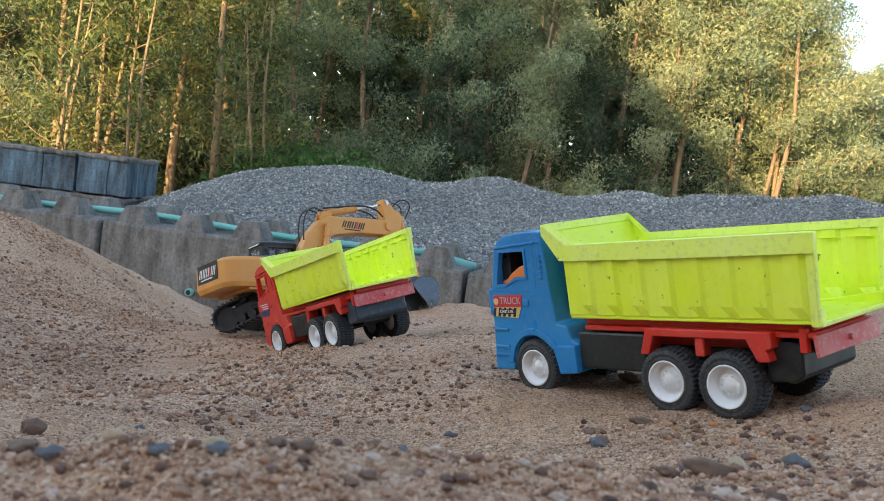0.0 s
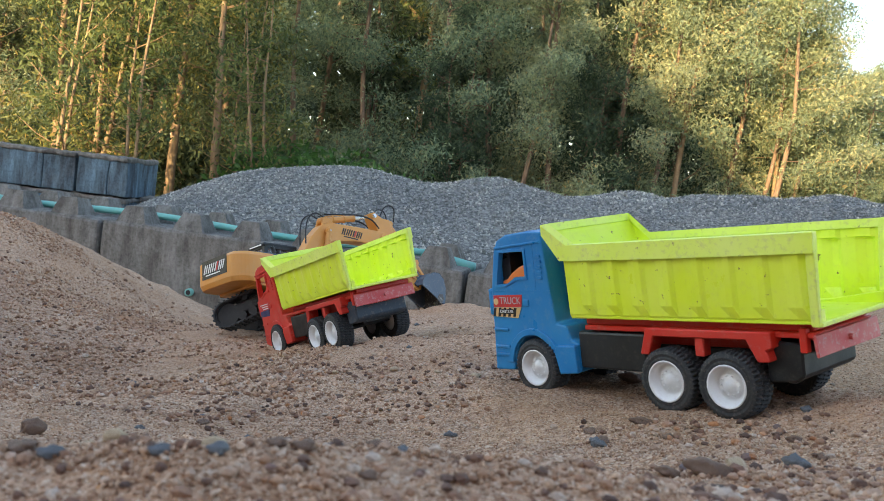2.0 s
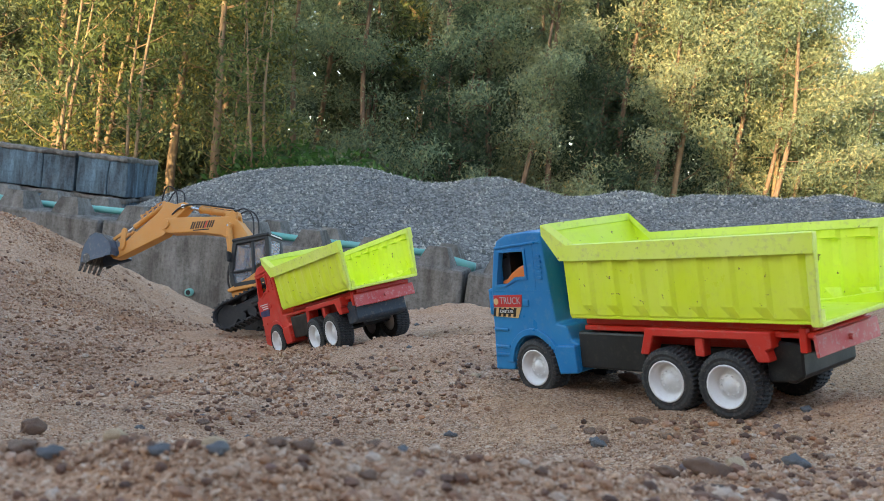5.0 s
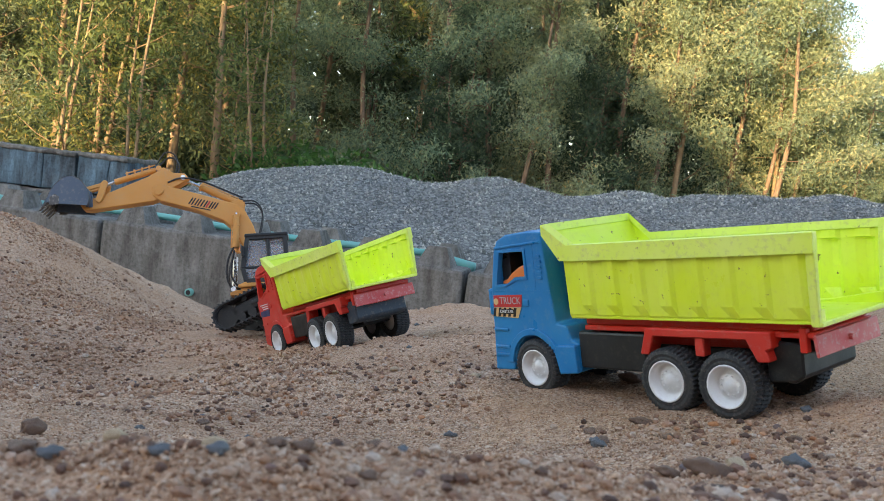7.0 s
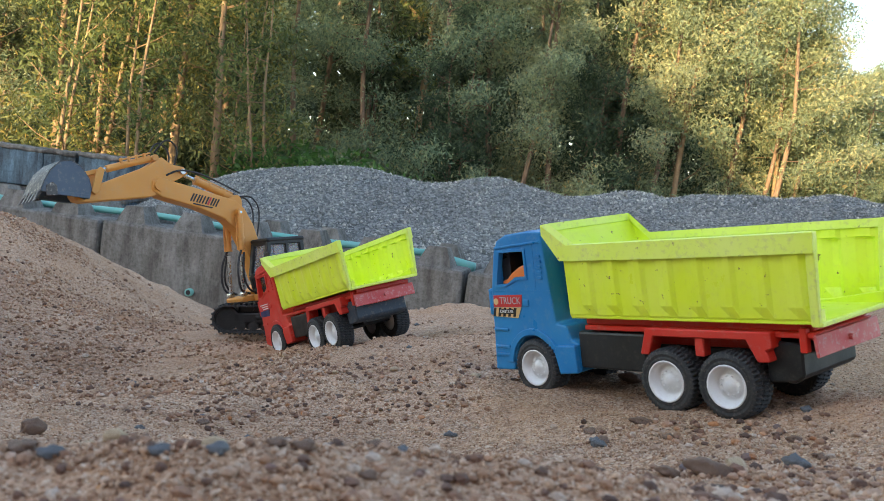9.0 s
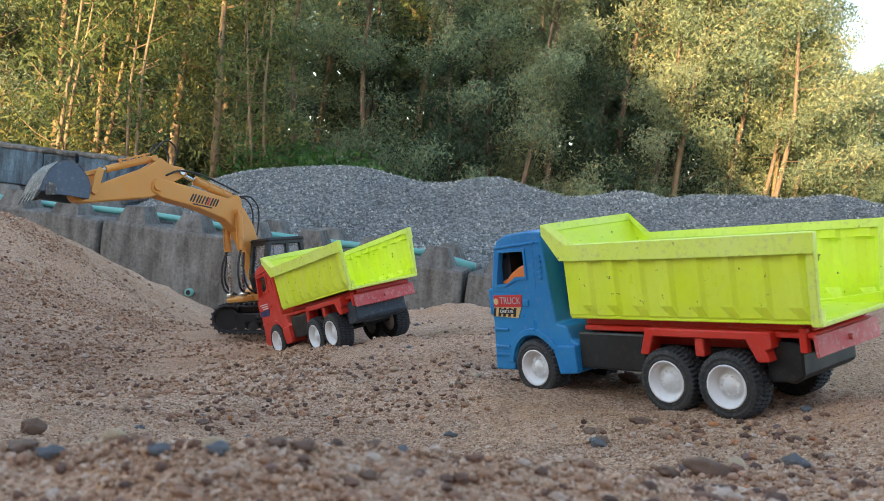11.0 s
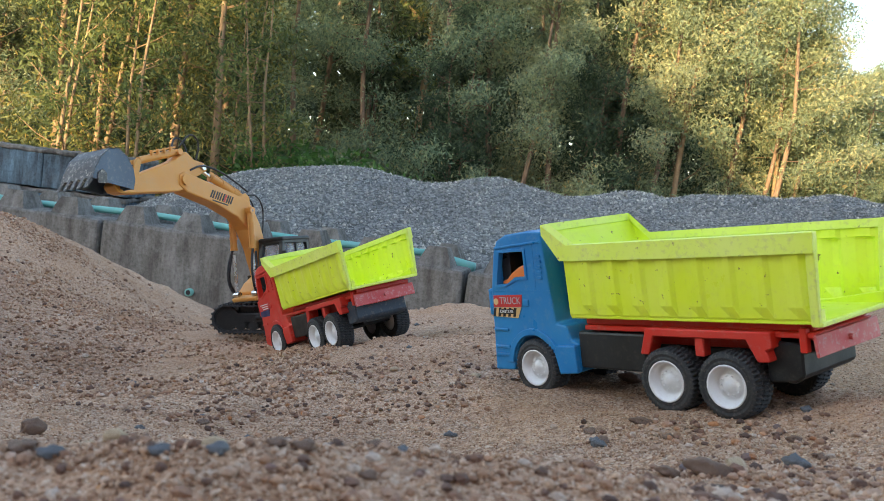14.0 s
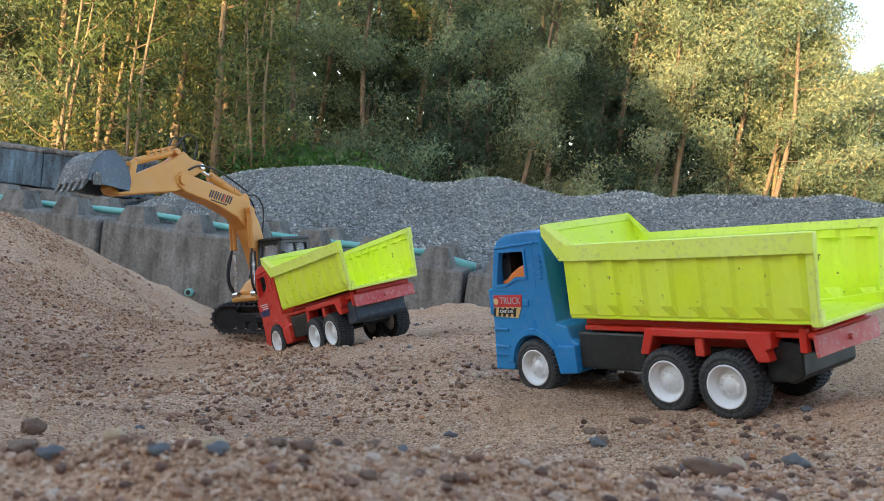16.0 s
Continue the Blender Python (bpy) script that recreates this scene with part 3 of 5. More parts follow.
# ---- crushed stone heap ----
PEAKS = ((-1.55, 7.7, 0.188, 0.5), (-1.23, 7.7, 0.276, 0.5), (-0.95, 7.7, 0.324, 0.5), (-0.66, 7.7, 0.311, 0.5), (-0.38, 7.7, 0.276, 0.5), (-0.04, 7.7, 0.255, 0.5), (0.37, 7.7, 0.391, 0.5), (0.76, 7.7, 0.320, 0.5), (1.14, 7.7, 0.306, 0.5), (1.55, 7.7, 0.427, 0.5), (2.12, 7.7, 0.439, 0.5), (2.58, 7.7, 0.515, 0.5), (2.92, 7.7, 0.509, 0.5), (3.24, 7.7, 0.586, 0.5), (3.61, 7.7, 0.551, 0.5), (4.32, 7.7, 0.588, 0.5), (5.07, 7.7, 0.541, 0.5))


def stone_heap_z(x, y):
    """A row of tipped loads: straight slopes that meet in soft saddles."""
    z = np.full_like(x, -3.0)
    for px_, py_, pz_, slope in PEAKS:
        d = np.sqrt((x - px_) ** 2 + (0.9 * (y - py_)) ** 2 + 0.06)
        cone = pz_ + 0.11 - slope * d
        m = np.maximum(z, cone)
        z = m + 0.045 * np.log1p(np.exp(-np.abs(z - cone) / 0.045)) 
    return z


def build_stone_heap():
    xs, ys = np.arange(-3.4, 6.6, 0.06), np.arange(5.9, 12.0, 0.07)
    gx, gy = np.meshgrid(xs, ys)
    gz = np.maximum(stone_heap_z(gx, gy), -1.06)
    v = [(float(x), float(y), float(z) + 0.03 * noise.noise(Vector((x * 2, y * 2, 3))) + 0.02 * noise.noise(Vector((x * 11, y * 11, 0)))) for x, y, z in zip(gx.ravel(), gy.ravel(), gz.ravel())]
    n = len(xs)
    f = [(r * n + c, r * n + c + 1, r * n + n + c + 1, r * n + n + c) for r in range(len(ys) - 1) for c in range(n - 1)]
    tagged(new("gravel_heap", raw_mesh("gravel_heap", v, f, GRAVEL_SHADED_BED, True)), "long heap of grey crushed stone", "gravel heap", kind="structure")
    rng = np.random.default_rng(9)
    out = []
    while len(out) < 42000:
        x, y = rng.uniform(-3.2, 5.4), 6.1 + 3.1 * rng.random()
        z = float(stone_heap_z(np.array(x), np.array(y)))
        if z < -0.7:
            continue
        s = 0.010 + 0.016 * rng.random() ** 1.6
        out.append((x, y, z + 0.03 * noise.noise(Vector((x * 2, y * 2, 3))) + 0.006 * rng.random(), s))
    scatter("crushed_stones", out, GRAVEL, 0.3, 10, "grey angular crushed stones covering the heap", "gravel", 1.0, True)


build_stone_heap()


# ---- unseen bank, added behind the camera to keep the low sun off the yard ----
def build_shade_bank():
    xs = np.arange(-44, 30, 1.0)
    rows = []
    for x in xs:
        # Crest height follows the shadow line wanted on the trees.
        h = (4.0 if x < -15.2 else 6.0) + (6.6 if x < -15.2 else 4.6) * math.exp(-((x + 15.2) / (2.6 if x < -15.2 else 4.8)) ** 2)
        h = max(0.5, h + 0.5 * noise.noise(Vector((x * 0.3, 0, 0))))
        for k in range(9):
            u = (k - 4) / 4
            rows.append((float(x), -9.0 + u * 6.0, YARD - 0.1 + (h - YARD) * (1 - abs(u)) + 0.2 * noise.noise(Vector((x, u * 5, 2)))))
    f = [(i * 9 + k, i * 9 + 9 + k, i * 9 + 10 + k, i * 9 + 1 + k) for i in range(len(xs) - 1) for k in range(8)]
    tagged(new("embankment", raw_mesh("embankment", rows, f, SAND, True)), "unseen bank of sand added behind the camera to block the sun", "embankment", kind="structure")


build_shade_bank()


# ---- trees ----
def leaf_cloud(name, sprays, material, rng, per, spread, length, width):
    """Narrow folded leaves round each spray point, hanging outwards."""
    s = np.repeat(np.asarray(sprays), per, axis=0)
    n = len(s)
    c = s + rng.normal(0, spread, (n, 3)) * np.array([1, 1, 0.8])
    d = rng.normal(0, 1, (n, 3)) + np.array([0, 0, -0.55])
    d /= np.linalg.norm(d, axis=1)[:, None]
    side = np.cross(d, rng.normal(0, 1, (n, 3)))
    side /= np.linalg.norm(side, axis=1)[:, None] + 1e-9
    nor = np.cross(d, side)
    ln = (length * rng.uniform(0.6, 1.3, n))[:, None]
    wd = (width * rng.uniform(0.7, 1.3, n))[:, None]
    a, b_ = c - d * ln * 0.5, c + d * ln * 0.5 + nor * ln * 0.12
    l, r = c + side * wd * 0.5 + nor * wd * 0.25, c - side * wd * 0.5 + nor * wd * 0.25
    v = np.stack([a, l, b_, r], 1).reshape(-1, 3)
    i = 4 * np.arange(n)[:, None]
    f = np.concatenate([i + np.array([0, 1, 2]), i + np.array([0, 2, 3])], 1).reshape(-1, 3)
    return raw_mesh(name, v.tolist(), f.tolist(), material)


def tree(seed, height, lean, leaf, bark_mat, sprays_n, low, label, per=24, branch_len=1.1, spread=0.14, leaf_l=0.105, limbs=26, stout=1.0):
    rnd, rng = random.Random(seed), np.random.default_rng(seed)
    root = new("tree")
    stems, sprays = [], []
    for s in range(2 if seed % 2 else 1):
        a0 = rnd.uniform(0, 6.28)
        pts = []
        for i in range(9):
            u = i / 8
            pts.append(Vector((lean * height * u + 0.35 * s * math.cos(a0) * (0.2 + u * 1.6) + 0.09 * height * 0.2 * noise.noise(Vector((seed, u * 3, s))),
                               0.35 * s * math.sin(a0) * (0.2 + u * 1.6) + 0.02 * height * noise.noise(Vector((seed + 7, u * 3, s))), height * u * (1 - 0.15 * s))))
        stems.append(tube(pts, [0.06 * stout * (1 - 0.85 * i / 8) * height / 6 for i in range(9)], 7, 1))
        for k in range(int(limbs * 0.85 * height / 6)):
            u = low + (0.98 - low) * rnd.random()
            base = pts[min(int(u * 8), 7)].lerp(pts[min(int(u * 8) + 1, 8)], u * 8 - int(u * 8))
            ang = rnd.uniform(0, 6.283)
            ln = branch_len * (1.25 - 0.75 * u) * rnd.uniform(0.5, 1.2)
            tip = base + Vector((math.cos(ang) * ln, math.sin(ang) * ln, ln * rnd.uniform(0.0, 0.8)))
            mid = base.lerp(tip, 0.5) + Vector((0, 0, -0.06 * ln))
            stems.append(tube([base, mid, tip], [0.012, 0.008, 0.003], 5))
            tufts = [(rnd.uniform(0.4, 0.6), 0.13), (rnd.uniform(0.7, 0.85), 0.15), (rnd.uniform(0.95, 1.1), 0.13)]
            for q in range(sprays_n):
                w, r = tufts[q % 3]
                c = base.lerp(mid, w * 2) if w < 0.5 else mid.lerp(tip, w * 2 - 1)
                sprays.append((c.x + rnd.gauss(0, r), c.y + rnd.gauss(0, r), c.z + rnd.gauss(0, r * 0.7)))
    part("trunk", join(*stems), bark_mat, root, "slender pale trunk with thin limbs", smooth=True)
    crown = new("crown", leaf_cloud("crown", sprays, leaf, rng, per, spread * 0.75, leaf_l * 1.15, leaf_l * 0.3))
    crown.parent = root
    return tagged(root, label, "tree", "trees behind the yard")


def far_woods():
    rng = np.random.default_rng(31)
    x = rng.uniform(-19, 16, 9000)
    top = np.where(x < 7.0, 8.0, np.maximum(8.0 - (x - 7.0) * 1.1, 1.5)) + 0.8 * np.sin(x * 1.7) + 0.5 * np.sin(x * 4.1)
    z = YARD + (top - YARD) * rng.random(9000) ** 1.3
    pts = np.stack([x, rng.uniform(26, 30, 9000), z], 1)
    me = leaf_cloud("far_woods", pts, LEAF_SHADED, rng, 5, 0.3, 0.55, 0.2)
    tagged(new("far_woods", me), "dense woods far behind the trees, shade put into the dark green", "woods", kind="stuff")


far_woods()


def plant_trees():
    kinds = [tree(1, 6.4, 0.03, LEAF, BARK_PALE, 8, 0.14, "slender acacia tree with narrow drooping green leaves", 17),
             tree(2, 7.0, -0.02, LEAF, BARK_PALE, 9, 0.2, "tall acacia tree with stout pale trunk", 20, stout=1.25),
             tree(3, 6.0, 0.02, LEAF_SHADED, BARK_DARK, 9, 0.1, "dense acacia tree with shade put into its dark green leaves", 26, 1.25, 0.17, 0.12),
             tree(4, 6.6, 0.05, LEAF_PALE_LIT, BARK_DARK, 12, 0.06, "leafy acacia tree with brown trunk", 62, 1.2, 0.16, 0.074, 30),
             tree(6, 6.2, 0.07, LEAF_PALE_LIT, BARK_PALE, 11, 0.2, "leaning acacia tree with open crown", 54, 1.15, 0.16, 0.074),
             tree(9, 5.2, 0.06, LEAF, BARK_PALE, 6, 0.2, "young slender acacia with thin stems", 14, 0.75, 0.13, 0.115, 16, 0.75)]
    spots = ((0, -7.60, 14.20, 0.95), (1, -6.50, 15.00, 0.95), (0, -5.60, 14.40, 0.90), (1, -4.40, 14.60, 1.00), (1, -3.55, 13.80, 0.92), (5, -2.60, 13.10, 0.85), (3, -2.60, 15.20, 1.00), (3, -1.50, 15.60, 1.00), (3, -0.50, 15.00, 1.00), (3, 0.60, 15.40, 1.05), (3, 1.60, 14.80, 1.00), (3, 2.60, 15.20, 1.00), (4, 3.40, 14.60, 1.00), (3, 4.40, 15.00, 0.95), (3, 5.00, 14.20, 0.90), (4, 5.30, 15.40, 0.80), (3, 5.90, 16.40, 0.80), (3, 6.30, 14.60, 0.60), (3, 6.90, 15.60, 0.62), (3, 7.60, 14.80, 0.52), (3, 7.00, 13.60, 0.46), (3, 8.40, 15.20, 0.50), (2, 7.20, 17.50, 0.56), (3, 8.20, 17.80, 0.50), (5, -4.50, 12.90, 0.95), (5, -5.60, 12.90, 1.00), (5, -3.10, 13.60, 0.90), (2, -9.16, 17.66, 1.10), (3, -7.98, 17.75, 1.10), (2, -6.72, 16.99, 1.10), (1, -5.69, 18.07, 1.10), (2, -4.34, 17.23, 1.10), (3, -2.70, 17.56, 1.10), (2, -1.70, 17.57, 1.10), (1, -0.72, 17.11, 1.10), (2, 0.28, 18.12, 1.10), (3, 1.21, 17.94, 1.10), (2, 2.40, 16.99, 1.10), (1, 3.55, 17.73, 1.10), (2, 4.08, 16.94, 1.10), (3, 5.22, 17.56, 1.10), (2, 5.93, 18.13, 0.90), (3, 6.53, 18.19, 0.76), (2, -10.00, 20.37, 1.15), (2, -8.40, 20.86, 1.15), (3, -6.90, 20.43, 1.15), (2, -5.50, 21.02, 1.15), (2, -4.00, 20.95, 1.15), (3, -2.60, 20.02, 1.15), (2, -1.20, 20.06, 1.15), (2, 0.20, 20.16, 1.15), (3, 1.60, 21.06, 1.15), (2, 3.00, 20.42, 1.15), (2, 4.40, 20.65, 1.15), (3, 5.80, 20.26, 1.00), (2, 7.40, 20.51, 0.55), (2, 9.20, 20.36, 0.55), (3, 7.90, 16.00, 0.58), (3, 8.70, 16.60, 0.62), (3, 9.40, 17.20, 0.66), (4, 6.10, 15.60, 0.62), (3, 1.10, 14.60, 0.85), (2, 2.10, 14.70, 0.66), (3, 3.10, 14.50, 0.85), (2, 0.10, 14.70, 0.66), (3, 10.20, 18.40, 0.70), (3, 9.00, 15.20, 0.60), (3, 7.50, 16.50, 0.62), (3, 8.10, 17.50, 0.66), (3, 7.00, 15.80, 0.56), (3, 6.70, 16.60, 0.62), (3, 5.50, 15.00, 0.76), (3, 6.20, 15.30, 0.66), (3, 4.90, 14.60, 0.80))
    used = set()
    rng = random.Random(77)
    for k, x, y, s in spots:
        m = pose(x, y, YARD, 0, 0, rng.uniform(0, 360)) @ Matrix.Scale(s, 4)
        if k not in used:
            kinds[k].matrix_basis = m
            used.add(k)
        else:
            ob = copy_thing(kinds[k], m)
            ob.matrix_basis = m


plant_trees()


def bush(x, y, z, size, seed, leaf=None, leaf_l=0.13):
    rng = np.random.default_rng(seed)
    root = new("bush")
    root.matrix_basis = pose(x, y, z)
    stems = [tube([(0, 0, 0), (0.3 * math.cos(a), 0.3 * math.sin(a), 0.5 * size), (0.7 * size * math.cos(a), 0.7 * size * math.sin(a), size)], [0.02, 0.014, 0.006], 5) for a in np.arange(0, 6.2, 0.7)]
    part("stem", join(*stems), BARK_DARK, root)
    d = rng.normal(0, 1, (240, 3))
    d /= np.linalg.norm(d, axis=1)[:, None]
    pts = d * (rng.random((240, 1)) ** 0.4) * np.array([size * 1.15, size * 0.7, size * 0.55]) + np.array([0, 0, size * 0.85])
    crown = new("crown", leaf_cloud("crown", pts, leaf or LEAF_BUSH, rng, 14, 0.12, leaf_l, 0.06))
    crown.parent = root
    tagged(root, "low broad-leaved green bush", "bush")


bush(-2.0, 13.0, YARD, 1.15, 3)
bush(-1.1, 12.6, YARD, 0.95, 4)
for k, (bx, by, bs) in enumerate(((-6.2, 16.4, 1.3), (-4.4, 16.8, 1.2), (-2.4, 17.0, 1.3), (-0.4, 16.6, 1.3), (1.4, 16.8, 1.3), (2.6, 16.2, 1.2), (3.8, 16.6, 1.3), (5.2, 16.9, 1.3), (6.8, 16.4, 1.2), (8.2, 16.6, 1.2))):
    bush(bx, by, YARD, bs, 20 + k, LEAF_SHADED, 0.16)

# ---- toy dump trucks: x forward, y to the left, z up from the ground under the rear axles ----
def carve(bm, cutters):
    """Cuts openings right through a solid."""
    def temp(b):
        me = bpy.data.meshes.new("tmp")
        b.to_mesh(me)
        b.free()
        return new("tmp", me)
    ob = temp(bm)
    cuts = [temp(c) for c in cutters]
    for c in cuts:
        mod = ob.modifiers.new("cut", "BOOLEAN")
        mod.operation, mod.object, mod.solver = "DIFFERENCE", c, "EXACT"
    bpy.context.view_layer.update()
    me = bpy.data.meshes.new_from_object(ob.evaluated_get(bpy.context.evaluated_depsgraph_get()))
    out = bmesh.new()
    out.from_mesh(me)
    bpy.data.meshes.remove(me)
    for o in (ob, *cuts):
        bpy.data.objects.remove(o)
    return out


def quads(rows, thickness):
    """A skin over rows of points, given a wall thickness."""
    bm = bmesh.new()
    v = [[bm.verts.new(p) for p in r] for r in rows]
    for a, c in zip(v, v[1:]):
        for i in range(len(a) - 1):
            bm.faces.new((a[i], a[i + 1], c[i + 1], c[i]))
    bmesh.ops.recalc_face_normals(bm, faces=bm.faces)
    bmesh.ops.solidify(bm, geom=bm.faces[:], thickness=thickness)
    return bm


WHEEL_R, TYRE_W = 0.0356, 0.029


def tyre_mesh():
    """One closed ring: sidewalls, and a tread of staggered blocks between grooves."""
    w, seg = TYRE_W, 176
    section = [(0.0215, -0.001, 0), (0.0222, 0.0006, 0), (0.0245, 0.0009, 0), (0.0262, 0.0002, 0), (0.029, 0.0008, 0), (0.0318, -0.0002, 0), (0.0332, -0.0014, 1), (0.0339, -0.0036, 1), (0.0339, -0.0088, 1), (0.0339, -0.0094, 0), (0.0339, -0.0104, 0),
               (0.0339, -0.011, 2), (0.0339, -0.018, 2), (0.0339, -0.0186, 0), (0.0339, -0.0196, 0), (0.0339, -0.0202, 1), (0.0339, -w + 0.0036, 1), (0.0332, -w + 0.0014, 1), (0.0316, -w + 0.0002, 0), (0.024, -w, 0), (0.0215, -w + 0.001, 0)]
    verts, faces = [], []
    n = len(section)
    for k in range(seg):
        a = 6.28318530718 * k / seg
        for r, y, lug in section:
            high = lug and ((k + (2 if lug == 2 else 0)) % 4) < 2
            rr = r + (0.0011 if high else -0.0006 if lug else 0.0)
            verts.append((rr * math.cos(a), y, rr * math.sin(a)))
    for k in range(seg):
        for i in range(n):
            j = (i + 1) % n
            faces.append((k * n + i, k * n + j, ((k + 1) % seg) * n + j, ((k + 1) % seg) * n + i))
    return raw_mesh("tyre", verts, faces, RUBBER)


def rim_mesh():
    bm = lathe([(0.0001, -0.004), (0.0055, -0.004), (0.0062, -0.0055), (0.0085, -0.006), (0.0125, -0.0065), (0.0132, -0.0085), (0.0168, -0.0085), (0.0188, -0.003), (0.0205, 0.0012), (0.0222, 0.0016), (0.0226, -0.002), (0.0226, -0.026), (0.0001, -0.026)], 40)
    bolts = [rod((0.0103 * math.cos(a), -0.007, 0.0103 * math.sin(a)), (0.0103 * math.cos(a), -0.0048, 0.0103 * math.sin(a)), 0.0009, seg=6) for a in np.arange(0, 6.2, 0.6283)]
    out = join(bm, *bolts)
    me = bpy.data.meshes.new("rim")
    out.to_mesh(me)
    out.free()
    me.materials.append(WHITE)
    me.shade_smooth()
    return me


TYRE, RIM = tyre_mesh(), rim_mesh()


def bed_side(sign):
    xs, ys = [-0.115], [0.0]
    x = -0.108
    while x < 0.168:
        for dx, dy in ((0.0, 0.0), (0.0045, 0.005), (0.0115, 0.005), (0.0215, 0.0006)):
            xs.append(x + dx)
            ys.append(dy)
        x += 0.0362
    xs.append(0.187)
    ys.append(0.0)
    rows = []
    for z, y, k in ((0.0945, 0.066, 0.0), (0.1, 0.0683, 0.25), (0.111, 0.0686, 1.0), (0.1615, 0.0706, 1.0), (0.1635, 0.0706, 0.0), (0.172, 0.0712, 0.0)):
        rows.append([(xx, sign * (y + (k - 0.4) * dy), z) for xx, dy in zip(xs, ys)])
    return quads(rows, 0.0022 * sign)


def bed_rim():
    def rail(off, top, drop):
        """Left side from the rear to the bend, up to the front tip, across, and back."""
        y, h = 0.0766 - off, top
        left = [(-0.1206, y, 0.1803 + h), (0.03, y, 0.1803 + h), (0.1765 - off, y, 0.1803 + h), (0.2093 - off, y + 0.004, 0.2059 + h)]
        if drop:
            left = [(-0.1206, y, 0.1615), (0.03, y, 0.1612), (0.1885, y, 0.1625), (0.2093, y + 0.004, 0.1935)]
        return left + [(p[0], -p[1], p[2]) for p in left[::-1]]
    return quads([rail(0.0, 0, True), rail(0.0, 0, False), rail(0.007, 0.0008, False), rail(0.0082, -0.008, False)], 0.002)


def dump_truck(cab_mat, tail_mat, rear_mat, m, label, blue):
    root = new("dump_truck")
    root.matrix_basis = m
    # cab
    outline = [(0.236, 0.197), (0.26, 0.199), (0.298, 0.196), (0.314, 0.1895), (0.3215, 0.176), (0.3285, 0.144), (0.3335, 0.12), (0.334, 0.08), (0.338, 0.023), (0.3035, 0.024),
               (0.2995, 0.038), (0.292, 0.055), (0.278, 0.067), (0.26, 0.069), (0.244, 0.062), (0.234, 0.047), (0.229, 0.034), (0.2195, 0.0245), (0.192, 0.028), (0.19, 0.0625), (0.202, 0.066), (0.207, 0.083), (0.224, 0.086)]
    window = [(0.3095, 0.174), (0.2675, 0.1742), (0.2675, 0.1425), (0.285, 0.1425), (0.3, 0.134), (0.3195, 0.1335)]
    body = carve(prism(outline, -0.0552, 0.0552, 0.0022, 2), [box(0.238, 0.318, -0.049, 0.049, 0.095, 0.186), prism(window, -0.09, 0.09), box(0.30, 0.36, -0.045, 0.045, 0.135, 0.176)])
    cab = part("cab", body, cab_mat, root, "moulded plastic cab with open side windows")
    for s in (1, -1):
        y0, y1 = (0.0548, 0.0562) if s > 0 else (-0.0562, -0.0548)
        part("window_frame", carve(prism([(x + (0.0035 if x > 0.29 else -0.0035), z + (0.0035 if z > 0.15 else -0.0035)) for x, z in window], y0, y1 + 0.0006 * s, 0.0004, 1), [prism(window, -0.09, 0.09)]), cab_mat, cab)
        for k in range(5):
            part("vent_slat", prism([(0.2385, 0.1695 - 0.0066 * k), (0.2455, 0.1695 - 0.0066 * k), (0.2465, 0.166 - 0.0066 * k), (0.2385, 0.1655 - 0.0066 * k)], y0, y1 + 0.0012 * s, 0.0005, 1), cab_mat, cab)
        part("door_handle", box(0.266, 0.276, y0, y1 + 0.0008 * s, 0.106, 0.1145, 0.0012), cab_mat, cab)
        part("seam", box(0.228, 0.334, y0, y1 - 0.0006 * s, 0.1245, 0.1258), cab_mat, cab)
        part("seam", box(0.251, 0.2518, y0, y1 - 0.0006 * s, 0.128, 0.186), cab_mat, cab)
        part("brow", prism([(0.238, 0.1868), (0.318, 0.1815), (0.319, 0.1785), (0.238, 0.1838)], y0, y1 + 0.0008 * s, 0.0006, 1), cab_mat, cab)
        ring_o = [(0.2645 + 0.0455 * math.cos(a), 0.032 + 0.0465 * math.sin(a)) for a in np.arange(0.05, 2.75, 0.15)]
        ring_i = [(0.2645 + 0.037 * math.cos(a), 0.032 + 0.0385 * math.sin(a)) for a in np.arange(0.05, 2.75, 0.15)]
        part("wheel_arch", prism(ring_o + ring_i[::-1], y0, y1 + 0.002 * s, 0.0007, 1), cab_mat, cab)
        for zz in (0.074, 0.052, 0.042):
            part("step", box(0.3065, 0.332, y0, y1 + 0.0012 * s, zz, zz + 0.0035, 0.0008), cab_mat, cab)
        part("fender_box", prism([(0.1905, 0.028), (0.2195, 0.0252), (0.226, 0.052), (0.222, 0.0595), (0.1915, 0.0605)], y0, y1 + 0.0055 * s, 0.0012, 1), cab_mat, cab)
        part("mirror", box(0.3325, 0.3385, 0.046 * s if s > 0 else -0.0555, 0.0555 if s > 0 else -0.046, 0.094, 0.128, 0.002), cab_mat, cab)
    part("rear_panel_rib", box(0.2205, 0.2235, -0.03, 0.03, 0.1, 0.18, 0.001), cab_mat, cab)
    part("seat", join(prism([(0.318, 0.127), (0.245, 0.127), (0.245, 0.160), (0.27, 0.159), (0.286, 0.1545), (0.3, 0.1475), (0.31, 0.1385), (0.318, 0.1375)], 0.012, 0.0478, 0.003)), SEAT_ORANGE if blue else RED, cab, "orange plastic seat" if blue else "red plastic seat", smooth=False)
    if blue:
        # Added black sheet stands in for the shade inside the cab.
        part("dark_lining", box(0.24, 0.316, -0.0485, -0.046, 0.13, 0.185), BLACK, cab, "black sheet added to darken the cab inside")
        part("windscreen", prism([(0.303, 0.1352), (0.329, 0.1352), (0.3205, 0.1758), (0.303, 0.1758)], -0.0448, 0.0448), STICKER_BLACK, cab, "black windscreen")
